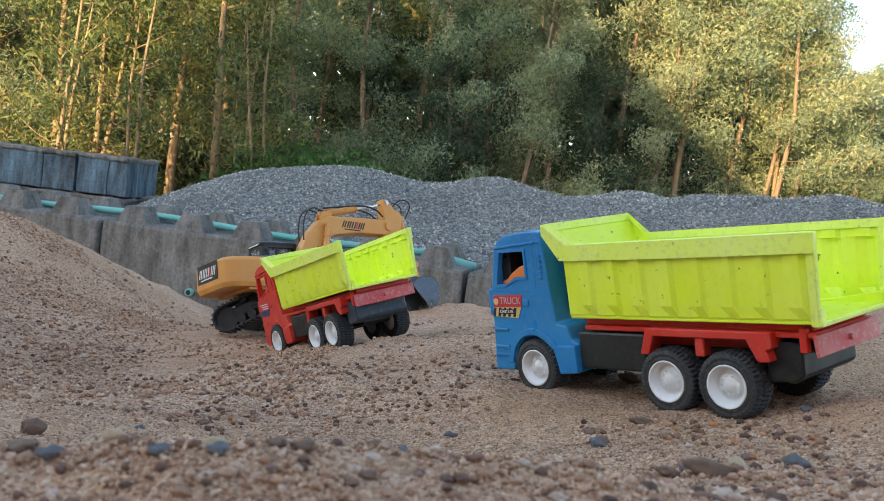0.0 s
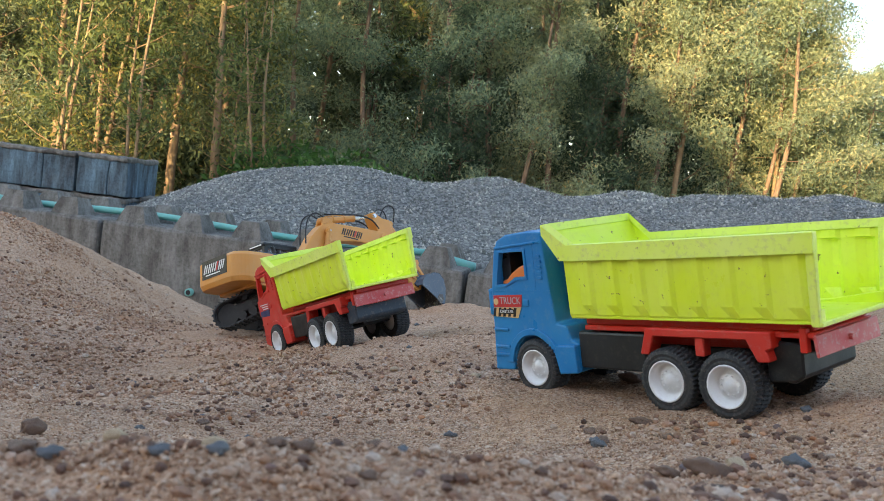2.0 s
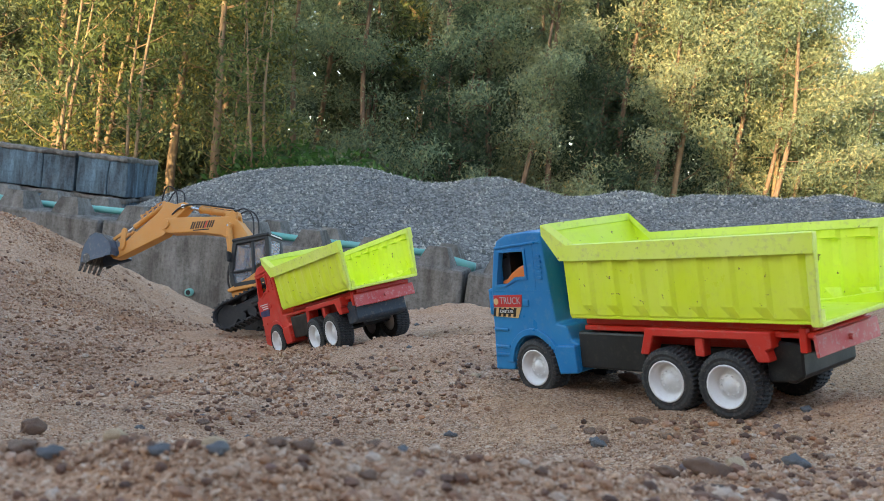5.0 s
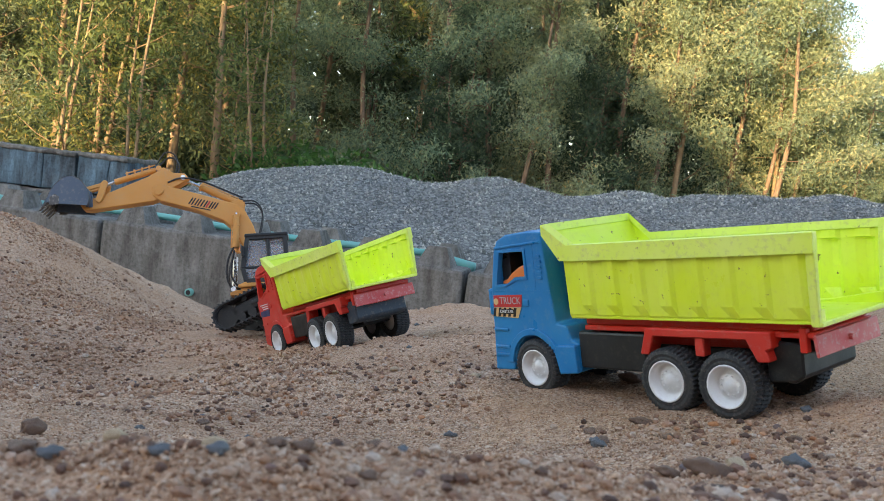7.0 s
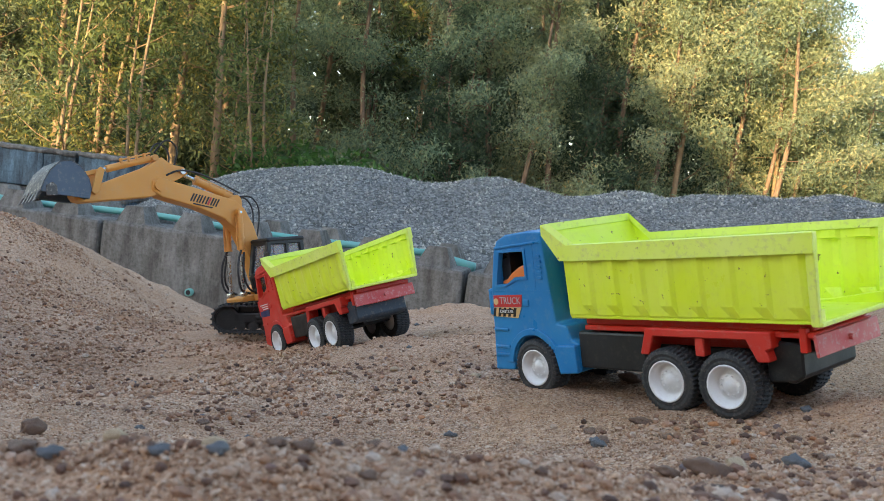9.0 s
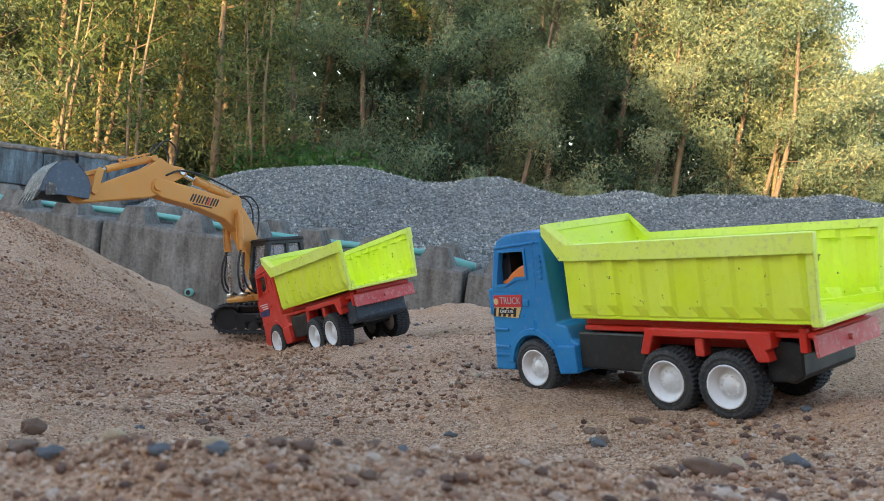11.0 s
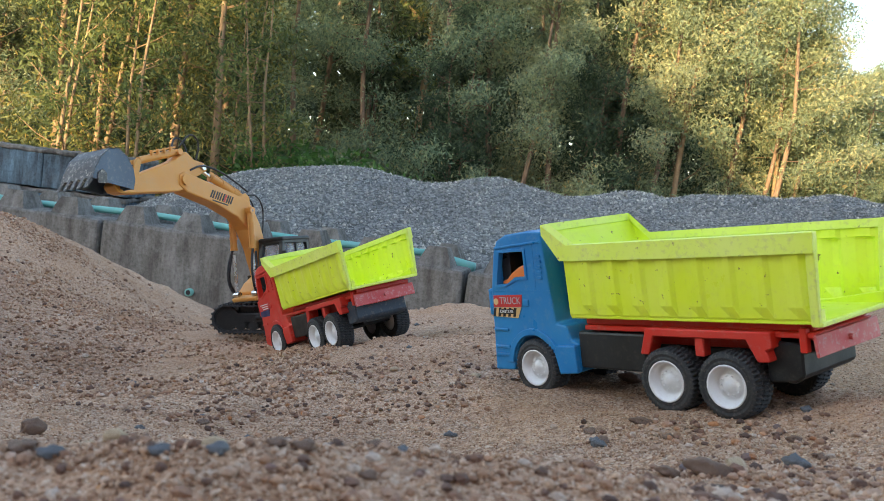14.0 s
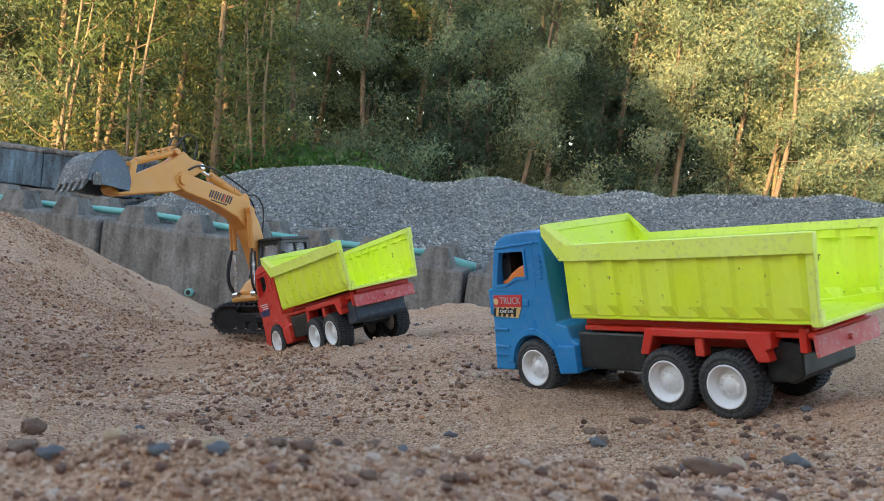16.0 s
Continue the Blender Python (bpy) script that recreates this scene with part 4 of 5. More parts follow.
    # stickers on the doors
    flip = Matrix(((-1, 0, 0, 0), (0, 0, 1, 0), (0, 1, 0, 0), (0, 0, 0, 1)))
    y = 0.0556
    part("sticker", prism([(0.3283, 0.1195), (0.2765, 0.1205), (0.2795, 0.105), (0.33, 0.1045)], y, y + 0.0005), STICKER_RED, cab, "red door sticker")
    part("sticker", prism([(0.33, 0.104), (0.2797, 0.1045), (0.287, 0.0912), (0.3312, 0.0925)], y, y + 0.0005), STICKER_YELLOW if blue else DARK_BLUE_PRINT, cab, "striped caution sticker")
    if blue:
        lettering("TRUCK", 0.0125, SILVER_PRINT, cab, Matrix.Translation((0.2985, y + 0.0009, 0.1125)) @ flip, squeeze=0.92)
        part("emblem", rod((0.3245, y, 0.1115), (0.3245, y + 0.001, 0.1115), 0.0042, seg=16), STICKER_YELLOW, cab)
        for k in range(5):
            x = 0.329 - 0.0092 * k
            part("stripe", prism([(x, 0.1038), (x - 0.0042, 0.1038), (x - 0.0042 + 0.003, 0.0925), (x + 0.003, 0.0925)], y + 0.0005, y + 0.0009), STICKER_BLACK, cab)
        part("name_plate", prism([(0.3185, 0.1022), (0.293, 0.1022), (0.293, 0.0962), (0.3185, 0.0962)], y + 0.0009, y + 0.0013, 0.0), STICKER_BLACK, cab)
        lettering("CAUTION", 0.0056, STICKER_WHITE, cab, Matrix.Translation((0.3057, y + 0.0016, 0.0992)) @ flip, squeeze=0.95)
    else:
        for k in range(3):
            part("print_bar", box(0.284, 0.324 - 0.006 * k, y + 0.0005, y + 0.0009, 0.1155 - 0.0045 * k, 0.1175 - 0.0045 * k), STICKER_WHITE, cab)
    # chassis
    frame_ = part("chassis", join(box(-0.104, 0.178, -0.056, 0.056, 0.0795, 0.0852, 0.001, 1), box(-0.104, 0.19, -0.03, 0.03, 0.062, 0.08, 0.001, 1)), RED, root, "red plastic chassis")
    part("deck", box(-0.1, 0.18, -0.05, 0.05, 0.0853, 0.0925, 0.001, 1), RED, frame_)
    guard = [(0.0835, 0.0862), (-0.049, 0.0862), (-0.0635, 0.086), (-0.0645, 0.0705), (-0.0585, 0.068), (-0.062, 0.0568), (-0.0485, 0.056), (-0.037, 0.0775), (0.0735, 0.0775), (0.081, 0.0575), (0.0925, 0.057)]
    for s in (1, -1):
        part("mudguard", prism(guard, 0.046 * s, 0.0665 * s, 0.0012, 1), RED, root)
        part("bracket", box(0.0135, 0.0245, 0.05 * s, 0.063 * s, 0.058, 0.08, 0.001, 1), RED, root)
        part("tank", box(0.094, 0.191, 0.03 * s, 0.0545 * s, 0.034, 0.0772, 0.003), BLACK, root, "black plastic side box")
        part("hook", box(-0.0965, -0.089, 0.05 * s, 0.0585 * s, 0.066, 0.09, 0.001, 1), RED, root)
    part("underbody", box(-0.06, 0.2, -0.03, 0.03, 0.03, 0.062, 0.002, 1), BLACK, root)
    part("rear_box", prism([(-0.05, 0.0765), (-0.0885, 0.0735), (-0.0885, 0.042), (-0.08, 0.036), (-0.05, 0.034)], -0.05, 0.053, 0.002, 1), rear_mat, root, "dark plastic rear box")
    plate = prism([(-0.104, 0.0835), (-0.1075, 0.0835), (-0.1095, 0.0628), (-0.1065, 0.0628)], -0.0612, 0.0612, 0.0008, 1)
    tail = part("tail_plate", plate, tail_mat, root, "scratched red rear plate")
    part("hook", rod((-0.107, 0, 0.073), (-0.1125, 0, 0.073), 0.003, seg=10), tail_mat, tail)
    # tipper bed
    bed = part("bed", join(quads([[(-0.1165, -0.0672, 0.0952), (-0.1165, 0.0672, 0.0952)], [(0.04, -0.0672, 0.0952), (0.04, 0.0672, 0.0952)], [(0.1865, -0.0672, 0.0962), (0.1865, 0.0672, 0.0962)],
                                  [(0.1875, -0.0706, 0.165), (0.1875, 0.0706, 0.165)], [(0.2088, -0.0795, 0.2045), (0.2088, 0.0795, 0.2045)]], 0.0024)), LIME, root, "fluorescent yellow tipper bed")
    for s in (1, -1):
        part("side_panel", bed_side(s), LIME, bed)
        part("wing", quads([[(0.16, 0.0706 * s, 0.163), (0.1868, 0.0706 * s, 0.163)], [(0.176, 0.0712 * s, 0.1795), (0.2085, 0.079 * s, 0.2045)]], 0.0018 * s), LIME, bed)
        post = [(-0.1212, 0.181), (-0.1125, 0.181), (-0.1085, 0.093), (-0.1172, 0.0925)]
        b = prism(post, 0.0, 1.0)
        for v in b.verts:
            z = v.co.z
            t = (z - 0.0925) / 0.0885
            lo, hi = 0.0655 + 0.0025 * t, 0.0698 + 0.0072 * t
            v.co.y = s * (lo + v.co.y * (hi - lo))
        bmesh.ops.recalc_face_normals(b, faces=b.faces)
        part("corner_post", rounded(b, 0.001, 1), LIME_WORN, bed, "whitish scuffed corner post")
        part("corner_gusset", prism([(-0.1172, 0.0965), (-0.05, 0.0965), (-0.05, 0.099), (-0.1172, 0.109)], 0.0655 * s, 0.058 * s, 0.0006, 1), LIME, bed)
    part("rim", bed_rim(), LIME_WORN, bed, "pale scuffed top rim")
    part("sill", box(-0.119, -0.112, -0.0672, 0.0672, 0.0925, 0.097, 0.001, 1), LIME_WORN, bed)
    # wheels
    for x, y in ((0.2567, 0.0645), (0.0554, 0.0738), (-0.0169, 0.0738)):
        drop = 0.004 if blue else 0.0 if x > 0.1 else 0.007
        for s in (1, -1):
            turn = Matrix.Identity(4) if s > 0 else Matrix.Rotation(math.pi, 4, "Z")
            w = share("wheel", TYRE, root, Matrix.Translation((x, s * y, WHEEL_R - drop)) @ turn, "black ribbed tyre on a white rim")
            share("rim", RIM, w, Matrix.Identity(4), "white plastic rim")
        part("axle", rod((x, -y + 0.02, WHEEL_R - drop), (x, y - 0.02, WHEEL_R - drop), 0.003), BLACK, root)
    return tagged(root, label, "toy truck", "toy dump trucks")


dump_truck(BLUE, RED_FADED, BLACK, pose(0.3475, 0.9596, 0.0239, -9.52, 9.19, 129.42), "toy dump truck with blue cab and fluorescent yellow bed on sand", True)
dump_truck(RED, RED_FADED, NAVY, pose(-0.1196, 1.6939, -0.0866, -13.99, 16.57, 121.88), "toy dump truck with red cab and fluorescent yellow bed on sand", False)


# ---- toy excavator: x forward, y to the left, origin on the ground under the slew ring ----
excavator = new("excavator")
tagged(excavator, "orange-yellow toy crawler excavator with blue-grey bucket on sand", "toy excavator")
TRACK_L, TRACK_R = 0.112, 0.031


def track_path(s):
    """Point and turn along the belt, s from 0 to 1."""
    straight, arc = 2 * TRACK_L, math.pi * TRACK_R
    d = s * 2 * (straight + arc)
    if d < straight:
        return -TRACK_L + d, 2 * TRACK_R, 0.0
    d -= straight
    if d < arc:
        a = d / TRACK_R
        return TRACK_L + TRACK_R * math.sin(a), TRACK_R + TRACK_R * math.cos(a), a
    d -= arc
    if d < straight:
        return TRACK_L - d, 0.0, math.pi
    a = (d - straight) / TRACK_R
    return -TRACK_L - TRACK_R * math.sin(a), TRACK_R - TRACK_R * math.cos(a), math.pi + a


def build_undercarriage():
    base = part("undercarriage", join(box(-0.09, 0.09, -0.075, 0.075, 0.03, 0.062, 0.006), rod((0, 0, 0.06), (0, 0, 0.09), 0.06, seg=28)), BLACK, excavator, "black crawler base")
    shoe = bpy.data.meshes.new("shoe")
    b = join(box(-0.0052, 0.0052, -0.026, 0.026, -0.004, 0.0, 0.0006, 1), box(-0.0012, 0.0022, -0.026, 0.026, 0.0, 0.0032))
    b.to_mesh(shoe)
    b.free()
    shoe.materials.append(RUBBER)
    for s in (1, -1):
        y = 0.08 * s
        n = 58
        outline = [track_path(i / 60)[:2] for i in range(60)]
        inner = [(x * 0.955, TRACK_R + (z - TRACK_R) * 0.84) for x, z in outline]
        bm = bmesh.new()
        rings = [[bm.verts.new((x, yy, z)) for x, z in ol] for ol, yy in ((outline, y - 0.02), (outline, y + 0.02), (inner, y + 0.02), (inner, y - 0.02))]
        for a, c in zip(rings, rings[1:] + rings[:1]):
            for k in range(60):
                bm.faces.new((a[k], a[(k + 1) % 60], c[(k + 1) % 60], c[k]))
        bmesh.ops.recalc_face_normals(bm, faces=bm.faces)
        part("belt", bm, RUBBER, base, "black rubber track belt")
        part("side_frame", join(box(-0.1, 0.1, y - 0.014, y + 0.012, 0.02, 0.046, 0.005), box(-0.05, 0.05, y - 0.016, y + 0.016, 0.028, 0.04, 0.004)), BLACK, base)
        for x, r in ((-TRACK_L, 0.027), (TRACK_L, 0.027)):
            part("sprocket", join(lathe([(0.001, y + 0.017), (0.007, y + 0.018), (0.009, y + 0.014), (0.02, y + 0.012), (0.0235, y + 0.016), (r, y + 0.014), (r, y - 0.014), (0.001, y - 0.014)], 24)), BLACK, base).matrix_basis = Matrix.Translation((x, 0, TRACK_R))
        for k in range(7):
            part("roller", rod((-0.08 + 0.0267 * k, y - 0.015, 0.0155), (-0.08 + 0.0267 * k, y + 0.016, 0.0155), 0.0105, seg=14), BLACK, base)
        for k in range(3):
            part("roller", rod((-0.06 + 0.06 * k, y - 0.012, 0.054), (-0.06 + 0.06 * k, y + 0.014, 0.054), 0.007, seg=12), BLACK, base)
        for k in range(n):
            x, z, a = track_path((k + 0.5) / n)
            share("shoe", shoe, base, Matrix.Translation((x, y, z)) @ Matrix.Rotation(a, 4, "Y"))
    return base


def logo(parent, m, width, height, ink, backing=None):
    """A maker's mark as plain slanted bars."""
    if backing:
        part("plate", box(-width * 0.62, width * 0.62, -0.0004, 0.0003, -height * 0.95, height * 0.95), backing, parent, "black name plate").matrix_basis = m
    strokes = ((-0.5, -0.45), (-0.4, -0.35), (-0.28, -0.23), (-0.18, -0.13), (-0.07, -0.02), (0.05, 0.1), (0.13, 0.19), (0.24, 0.29), (0.34, 0.39), (0.44, 0.49))
    for k, (a, c) in enumerate(strokes):
        x0, x1, sl = a * width, c * width, 0.16 * height
        part("mark", prism([(x0 - sl, -0.4 * height), (x1 - sl, -0.4 * height), (x1 + sl, 0.5 * height), (x0 + sl, 0.5 * height)], -0.0009, 0.0006), STICKER_RED if k == 6 else ink, parent).matrix_basis = m
    part("mark", box(-0.42 * width, 0.3 * width, -0.0009, 0.0006, -0.68 * height, -0.55 * height), ink, parent).matrix_basis = m


def build_upper():
    deck = part("upper_deck", join(prism([(-0.12, 0.094), (0.05, 0.094), (0.052, 0.108), (-0.12, 0.108)], -0.08, 0.08, 0.002), prism([(0.04, 0.0942), (0.084, 0.0942), (0.086, 0.1078), (0.04, 0.1078)], 0.0, 0.079, 0.002), prism([(0.045, 0.0945), (0.113, 0.0945), (0.115, 0.103), (0.102, 0.1075), (0.045, 0.1075)], -0.036, 0.036, 0.002)), ORANGE, excavator, "orange slewing deck")
    # counterweight: rounded in plan
    bm = bmesh.new()
    arc = [(-0.075, 0.088)] + [(-0.135 - 0.046 * math.sin(a) , 0.088 - 0.03 * (1 - math.cos(a))) for a in np.arange(0.0, 1.58, 0.2)] + [(-0.1815, 0.045)]
    plan = arc + [(x, -y) for x, y in arc[::-1]]
    lo = [bm.verts.new((x * (0.97 if x < -0.1 else 1), y * 0.97, 0.101)) for x, y in plan]
    l2 = [bm.verts.new((x, y, 0.112)) for x, y in plan]
    hi = [bm.verts.new((x, y, 0.163)) for x, y in plan]
    top = [bm.verts.new((x * (0.94 if x < -0.1 else 1), y * 0.93, 0.172)) for x, y in plan]
    for a, c in ((lo, l2), (l2, hi), (hi, top)):
        for i in range(len(plan)):
            j = (i + 1) % len(plan)
            bm.faces.new((a[i], a[j], c[j], c[i]))
    bm.faces.new(lo[::-1])
    bm.faces.new(top)
    bmesh.ops.recalc_face_normals(bm, faces=bm.faces)
    cw = part("counterweight", rounded(bm, 0.0015, 2, 40), ORANGE, deck, "orange rounded counterweight")
    for s in (-1, 0, 1):
        part("lifting_eye", rod((-0.15, 0.03 * s, 0.17), (-0.15, 0.03 * s, 0.178), 0.005, 0.004), ORANGE, cw)
    side = [(-0.076, 0.108), (0.088, 0.103), (0.093, 0.11), (0.03, 0.132), (-0.02, 0.158), (-0.04, 0.166), (-0.076, 0.17)]
    for s in (1, -1):
        part("side_cover", prism(side if s > 0 else [(-0.076, 0.108), (0.03, 0.106), (0.032, 0.116), (0.01, 0.136), (-0.02, 0.152), (-0.076, 0.168)], 0.088 * s, (0.078 if s > 0 else 0.03) * s, 0.003), ORANGE, deck, "orange side cover")
        part("side_vent", prism([(-0.04, 0.147), (-0.008, 0.142), (0.01, 0.131), (0.012, 0.127), (-0.04, 0.131)], 0.0872 * s, 0.089 * s), BLACK, deck)
    part("engine_hood", prism([(-0.08, 0.108), (-0.02, 0.108), (-0.02, 0.16), (-0.04, 0.168), (-0.08, 0.172)], -0.08, 0.08, 0.003), ORANGE, deck)
    part("hood_top", box(-0.1, -0.03, -0.07, 0.04, 0.168, 0.178, 0.003), NAVY, deck, "dark engine cover")
    part("exhaust", tube([(-0.05, -0.05, 0.17), (-0.05, -0.05, 0.19), (-0.056, -0.05, 0.2)], 0.005, 8, 1), BLACK, deck)
    logo(cw, Matrix.Translation((-0.1822, 0, 0.1455)) @ Matrix.Rotation(radians(-90), 4, "Z"), 0.084, 0.023, STICKER_WHITE, STICKER_BLACK)
    logo(deck, Matrix.Translation((-0.045, -0.0887, 0.138)), 0.06, 0.016, STICKER_WHITE, STICKER_BLACK)
    # cab: posts, rails, panes
    cab = part("cab", join(box(-0.03, 0.076, 0.022, 0.087, 0.108, 0.122, 0.003), box(-0.03, 0.0, 0.024, 0.086, 0.12, 0.17, 0.003)), BLACK, deck, "black cab with clear panes")
    def post(p, q, r=0.0055):
        part("post", join(prism([(-r, -r), (r, -r), (r, r), (-r, r)], 0, (Vector(q) - Vector(p)).length, 0.0012, 1)), BLACK, cab).matrix_basis = Matrix.Translation(p) @ (Vector(q) - Vector(p)).to_track_quat("Y", "Z").to_matrix().to_4x4()
    c = {}
    for s, y in (("l", 0.083), ("r", 0.026)):
        c[s] = [(-0.025, y, 0.118), (0.072, y, 0.118), (0.079, y, 0.15), (0.065, y, 0.222), (-0.022, y, 0.222)]
        for i in range(5):
            post(c[s][i], c[s][(i + 1) % 5])
        post((0.018, y, 0.12), (0.018, y, 0.222), 0.004)
        post((0.018, y, 0.15), (0.078, y, 0.15), 0.003)
        for quad in ([(0.022, 0.154), (0.076, 0.154), (0.063, 0.219), (0.022, 0.219)], [(-0.02, 0.16), (0.014, 0.16), (0.014, 0.219), (-0.019, 0.219)], [(0.022, 0.122), (0.07, 0.122), (0.076, 0.148), (0.022, 0.148)]):
            part("pane", prism(quad, y - 0.0006, y + 0.0006), PANE, cab, "clear plastic pane")
    for i in range(5):
        post(c["l"][i], c["r"][i])
    part("roof", box(-0.03, 0.072, 0.02, 0.09, 0.222, 0.232, 0.004), BLACK, cab, "dark cab roof")
    part("pane", quads([[(0.078, 0.029, 0.152), (0.078, 0.08, 0.152)], [(0.066, 0.029, 0.218), (0.066, 0.08, 0.218)]], 0.001), PANE, cab)
    part("pane", box(-0.0265, -0.0255, 0.03, 0.08, 0.175, 0.218), PANE, cab)
    part("print_bar", box(-0.0312, -0.0302, 0.03, 0.08, 0.2245, 0.2275), STICKER_WHITE, cab)
    part("seat", box(0.0, 0.035, 0.04, 0.07, 0.12, 0.145, 0.006), BLACK, cab)
    part("mirror", box(0.074, 0.08, 0.089, 0.103, 0.175, 0.2, 0.002), BLACK, cab)
    part("boom_mount", join(prism([(-0.01, 0.108), (0.06, 0.108), (0.04, 0.148), (0.01, 0.148)], 0.0215, 0.017, 0.001, 1), prism([(-0.01, 0.108), (0.06, 0.108), (0.04, 0.148), (0.01, 0.148)], -0.0215, -0.026, 0.001, 1)), ORANGE, deck)
    for y in (0.028, -0.028):
        part("hose", tube([(0.09, y, 0.112), (0.114, y * 1.2, 0.116), (0.122, y * 1.3, 0.148), (0.116, y * 1.2, 0.186), (0.102, y * 1.05, 0.214)], 0.0027, 7, 2), HOSE, deck, "black hydraulic hose", smooth=True)
        part("hose", tube([(0.08, y * 1.5, 0.112), (0.1, y * 1.5, 0.12), (0.112, y * 1.5, 0.15), (0.1, y * 1.25, 0.205)], 0.0025, 7, 2), HOSE, deck, smooth=True)
    return deck


FOOT, BOOM_L, STICK_L = Vector((0.0336, 0, 0.1421)), 0.3309, 0.1688
PIN_C, PIN_S, PIN_E = Vector((0.1493, 0, 0.0738)), Vector((0.1626, 0, 0.1042)), Vector((-0.0621, 0, 0.0237))
RAM_FOOT = Vector((0.106, 0, 0.112))


def build_boom():
    outline = [(-0.014, 0.0), (-0.006, -0.018), (0.02, -0.02), (0.08, 0.02), (0.125, 0.041), (0.165, 0.043), (0.23, 0.022), (0.312, -0.016), (0.336, -0.018), (0.348, 0.0), (0.342, 0.015), (0.255, 0.056), (0.19, 0.085), (0.167, 0.095), (0.14, 0.095), (0.1, 0.079), (0.02, 0.026), (-0.008, 0.015)]
    boom = part("boom", prism(outline, -0.0185, 0.0185, 0.003), ORANGE, excavator, "orange bent boom")
    part("pin", join(rod((PIN_C.x, -0.034, PIN_C.z), (PIN_C.x, 0.034, PIN_C.z), 0.0055), rod((PIN_C.x, -0.0345, PIN_C.z), (PIN_C.x, 0.0345, PIN_C.z), 0.003)), STEEL, boom)
    part("pin", rod((BOOM_L, -0.024, 0), (BOOM_L, 0.024, 0), 0.011, seg=20), ORANGE, boom)
    for y in (0.012, -0.012):
        part("ram_lug", prism([(0.138, 0.088), (0.188, 0.082), (0.173, 0.109), (0.158, 0.11)], y - 0.003, y + 0.003, 0.0015, 1), ORANGE, boom)
        part("hose", tube([(0.075, y, 0.066), (0.09, y, 0.098), (0.112, y * 1.1, 0.126), (0.142, y, 0.132), (0.162, y, 0.112)], 0.002, 7, 2), HOSE, boom, "black looped hose", smooth=True)
        part("hose", tube([(0.168, y, 0.118), (0.22, y * 1.8, 0.10), (0.27, y * 1.8, 0.085), (0.315, y * 1.6, 0.06), (0.33, y * 1.3, 0.03)], 0.0022, 7, 2), HOSE, boom, smooth=True)
    for s in (1, -1):
        logo(boom, Matrix.Translation((0.228, 0.0187 * s, 0.044)) @ Matrix.Rotation(radians(28), 4, "Y") @ Matrix.Rotation(math.pi if s > 0 else 0, 4, "Z"), 0.066, 0.02, BLACK)
    return boom


def build_stick():
    outline = [(-0.076, 0.018), (-0.068, 0.034), (-0.04, 0.042), (-0.02, 0.06), (0.0, 0.05), (0.02, 0.042), (0.145, 0.012), (0.178, 0.01), (0.186, 0.0), (0.18, -0.012), (0.165, -0.017), (0.02, -0.022), (-0.012, -0.016), (-0.02, 0.0), (-0.05, 0.008)]
    stick = part("stick", prism(outline, -0.0155, 0.0155, 0.0025), ORANGE, excavator, "orange dipper stick")
    part("pin", rod((0, -0.0235, 0), (0, 0.0235, 0), 0.01, seg=18), ORANGE, stick)
    part("pin", rod((PIN_E.x, -0.02, PIN_E.z), (PIN_E.x, 0.02, PIN_E.z), 0.006), STEEL, stick)
    part("bucket_ram", join(rod((0.0, 0, 0.06), (0.1, 0, 0.047), 0.0075, seg=16), rod((-0.008, -0.012, 0.06), (-0.008, 0.012, 0.06), 0.007)), ORANGE, stick, "orange bucket ram", smooth=False)
    part("ram_rod", rod((0.1, 0, 0.047), (0.121, 0, 0.0435), 0.004), STEEL, stick)
    part("ram_pipe", join(rod((0.0, 0.006, 0.071), (0.072, 0.006, 0.062), 0.0018, seg=6), *[box(0.012 + 0.018 * k, 0.016 + 0.018 * k, 0.003, 0.009, 0.061 - 0.002 * k, 0.072 - 0.002 * k) for k in range(4)]), ORANGE, stick)
    for y in (0.019, -0.019):
        part("link", prism([(0.132, 0.002), (0.141, -0.005), (0.149, 0.003), (0.1285, 0.046), (0.1205, 0.051), (0.113, 0.044)], y - 0.003, y + 0.003, 0.0012, 1), ORANGE, stick)
        part("link", prism([(0.121, 0.048), (0.119, 0.039), (0.166, 0.034), (0.168, 0.043)], y * 0.55 - 0.003, y * 0.55 + 0.003, 0.001, 1), ORANGE, stick)
    for s in (1, -1):
        part("hose", tube([(-0.045, 0.012 * s, 0.035), (-0.06, 0.02 * s, 0.075), (-0.035, 0.022 * s, 0.1), (-0.005, 0.012 * s, 0.07)], 0.002, 7, 2), HOSE, stick, "black looped hose", smooth=True)
    return stick


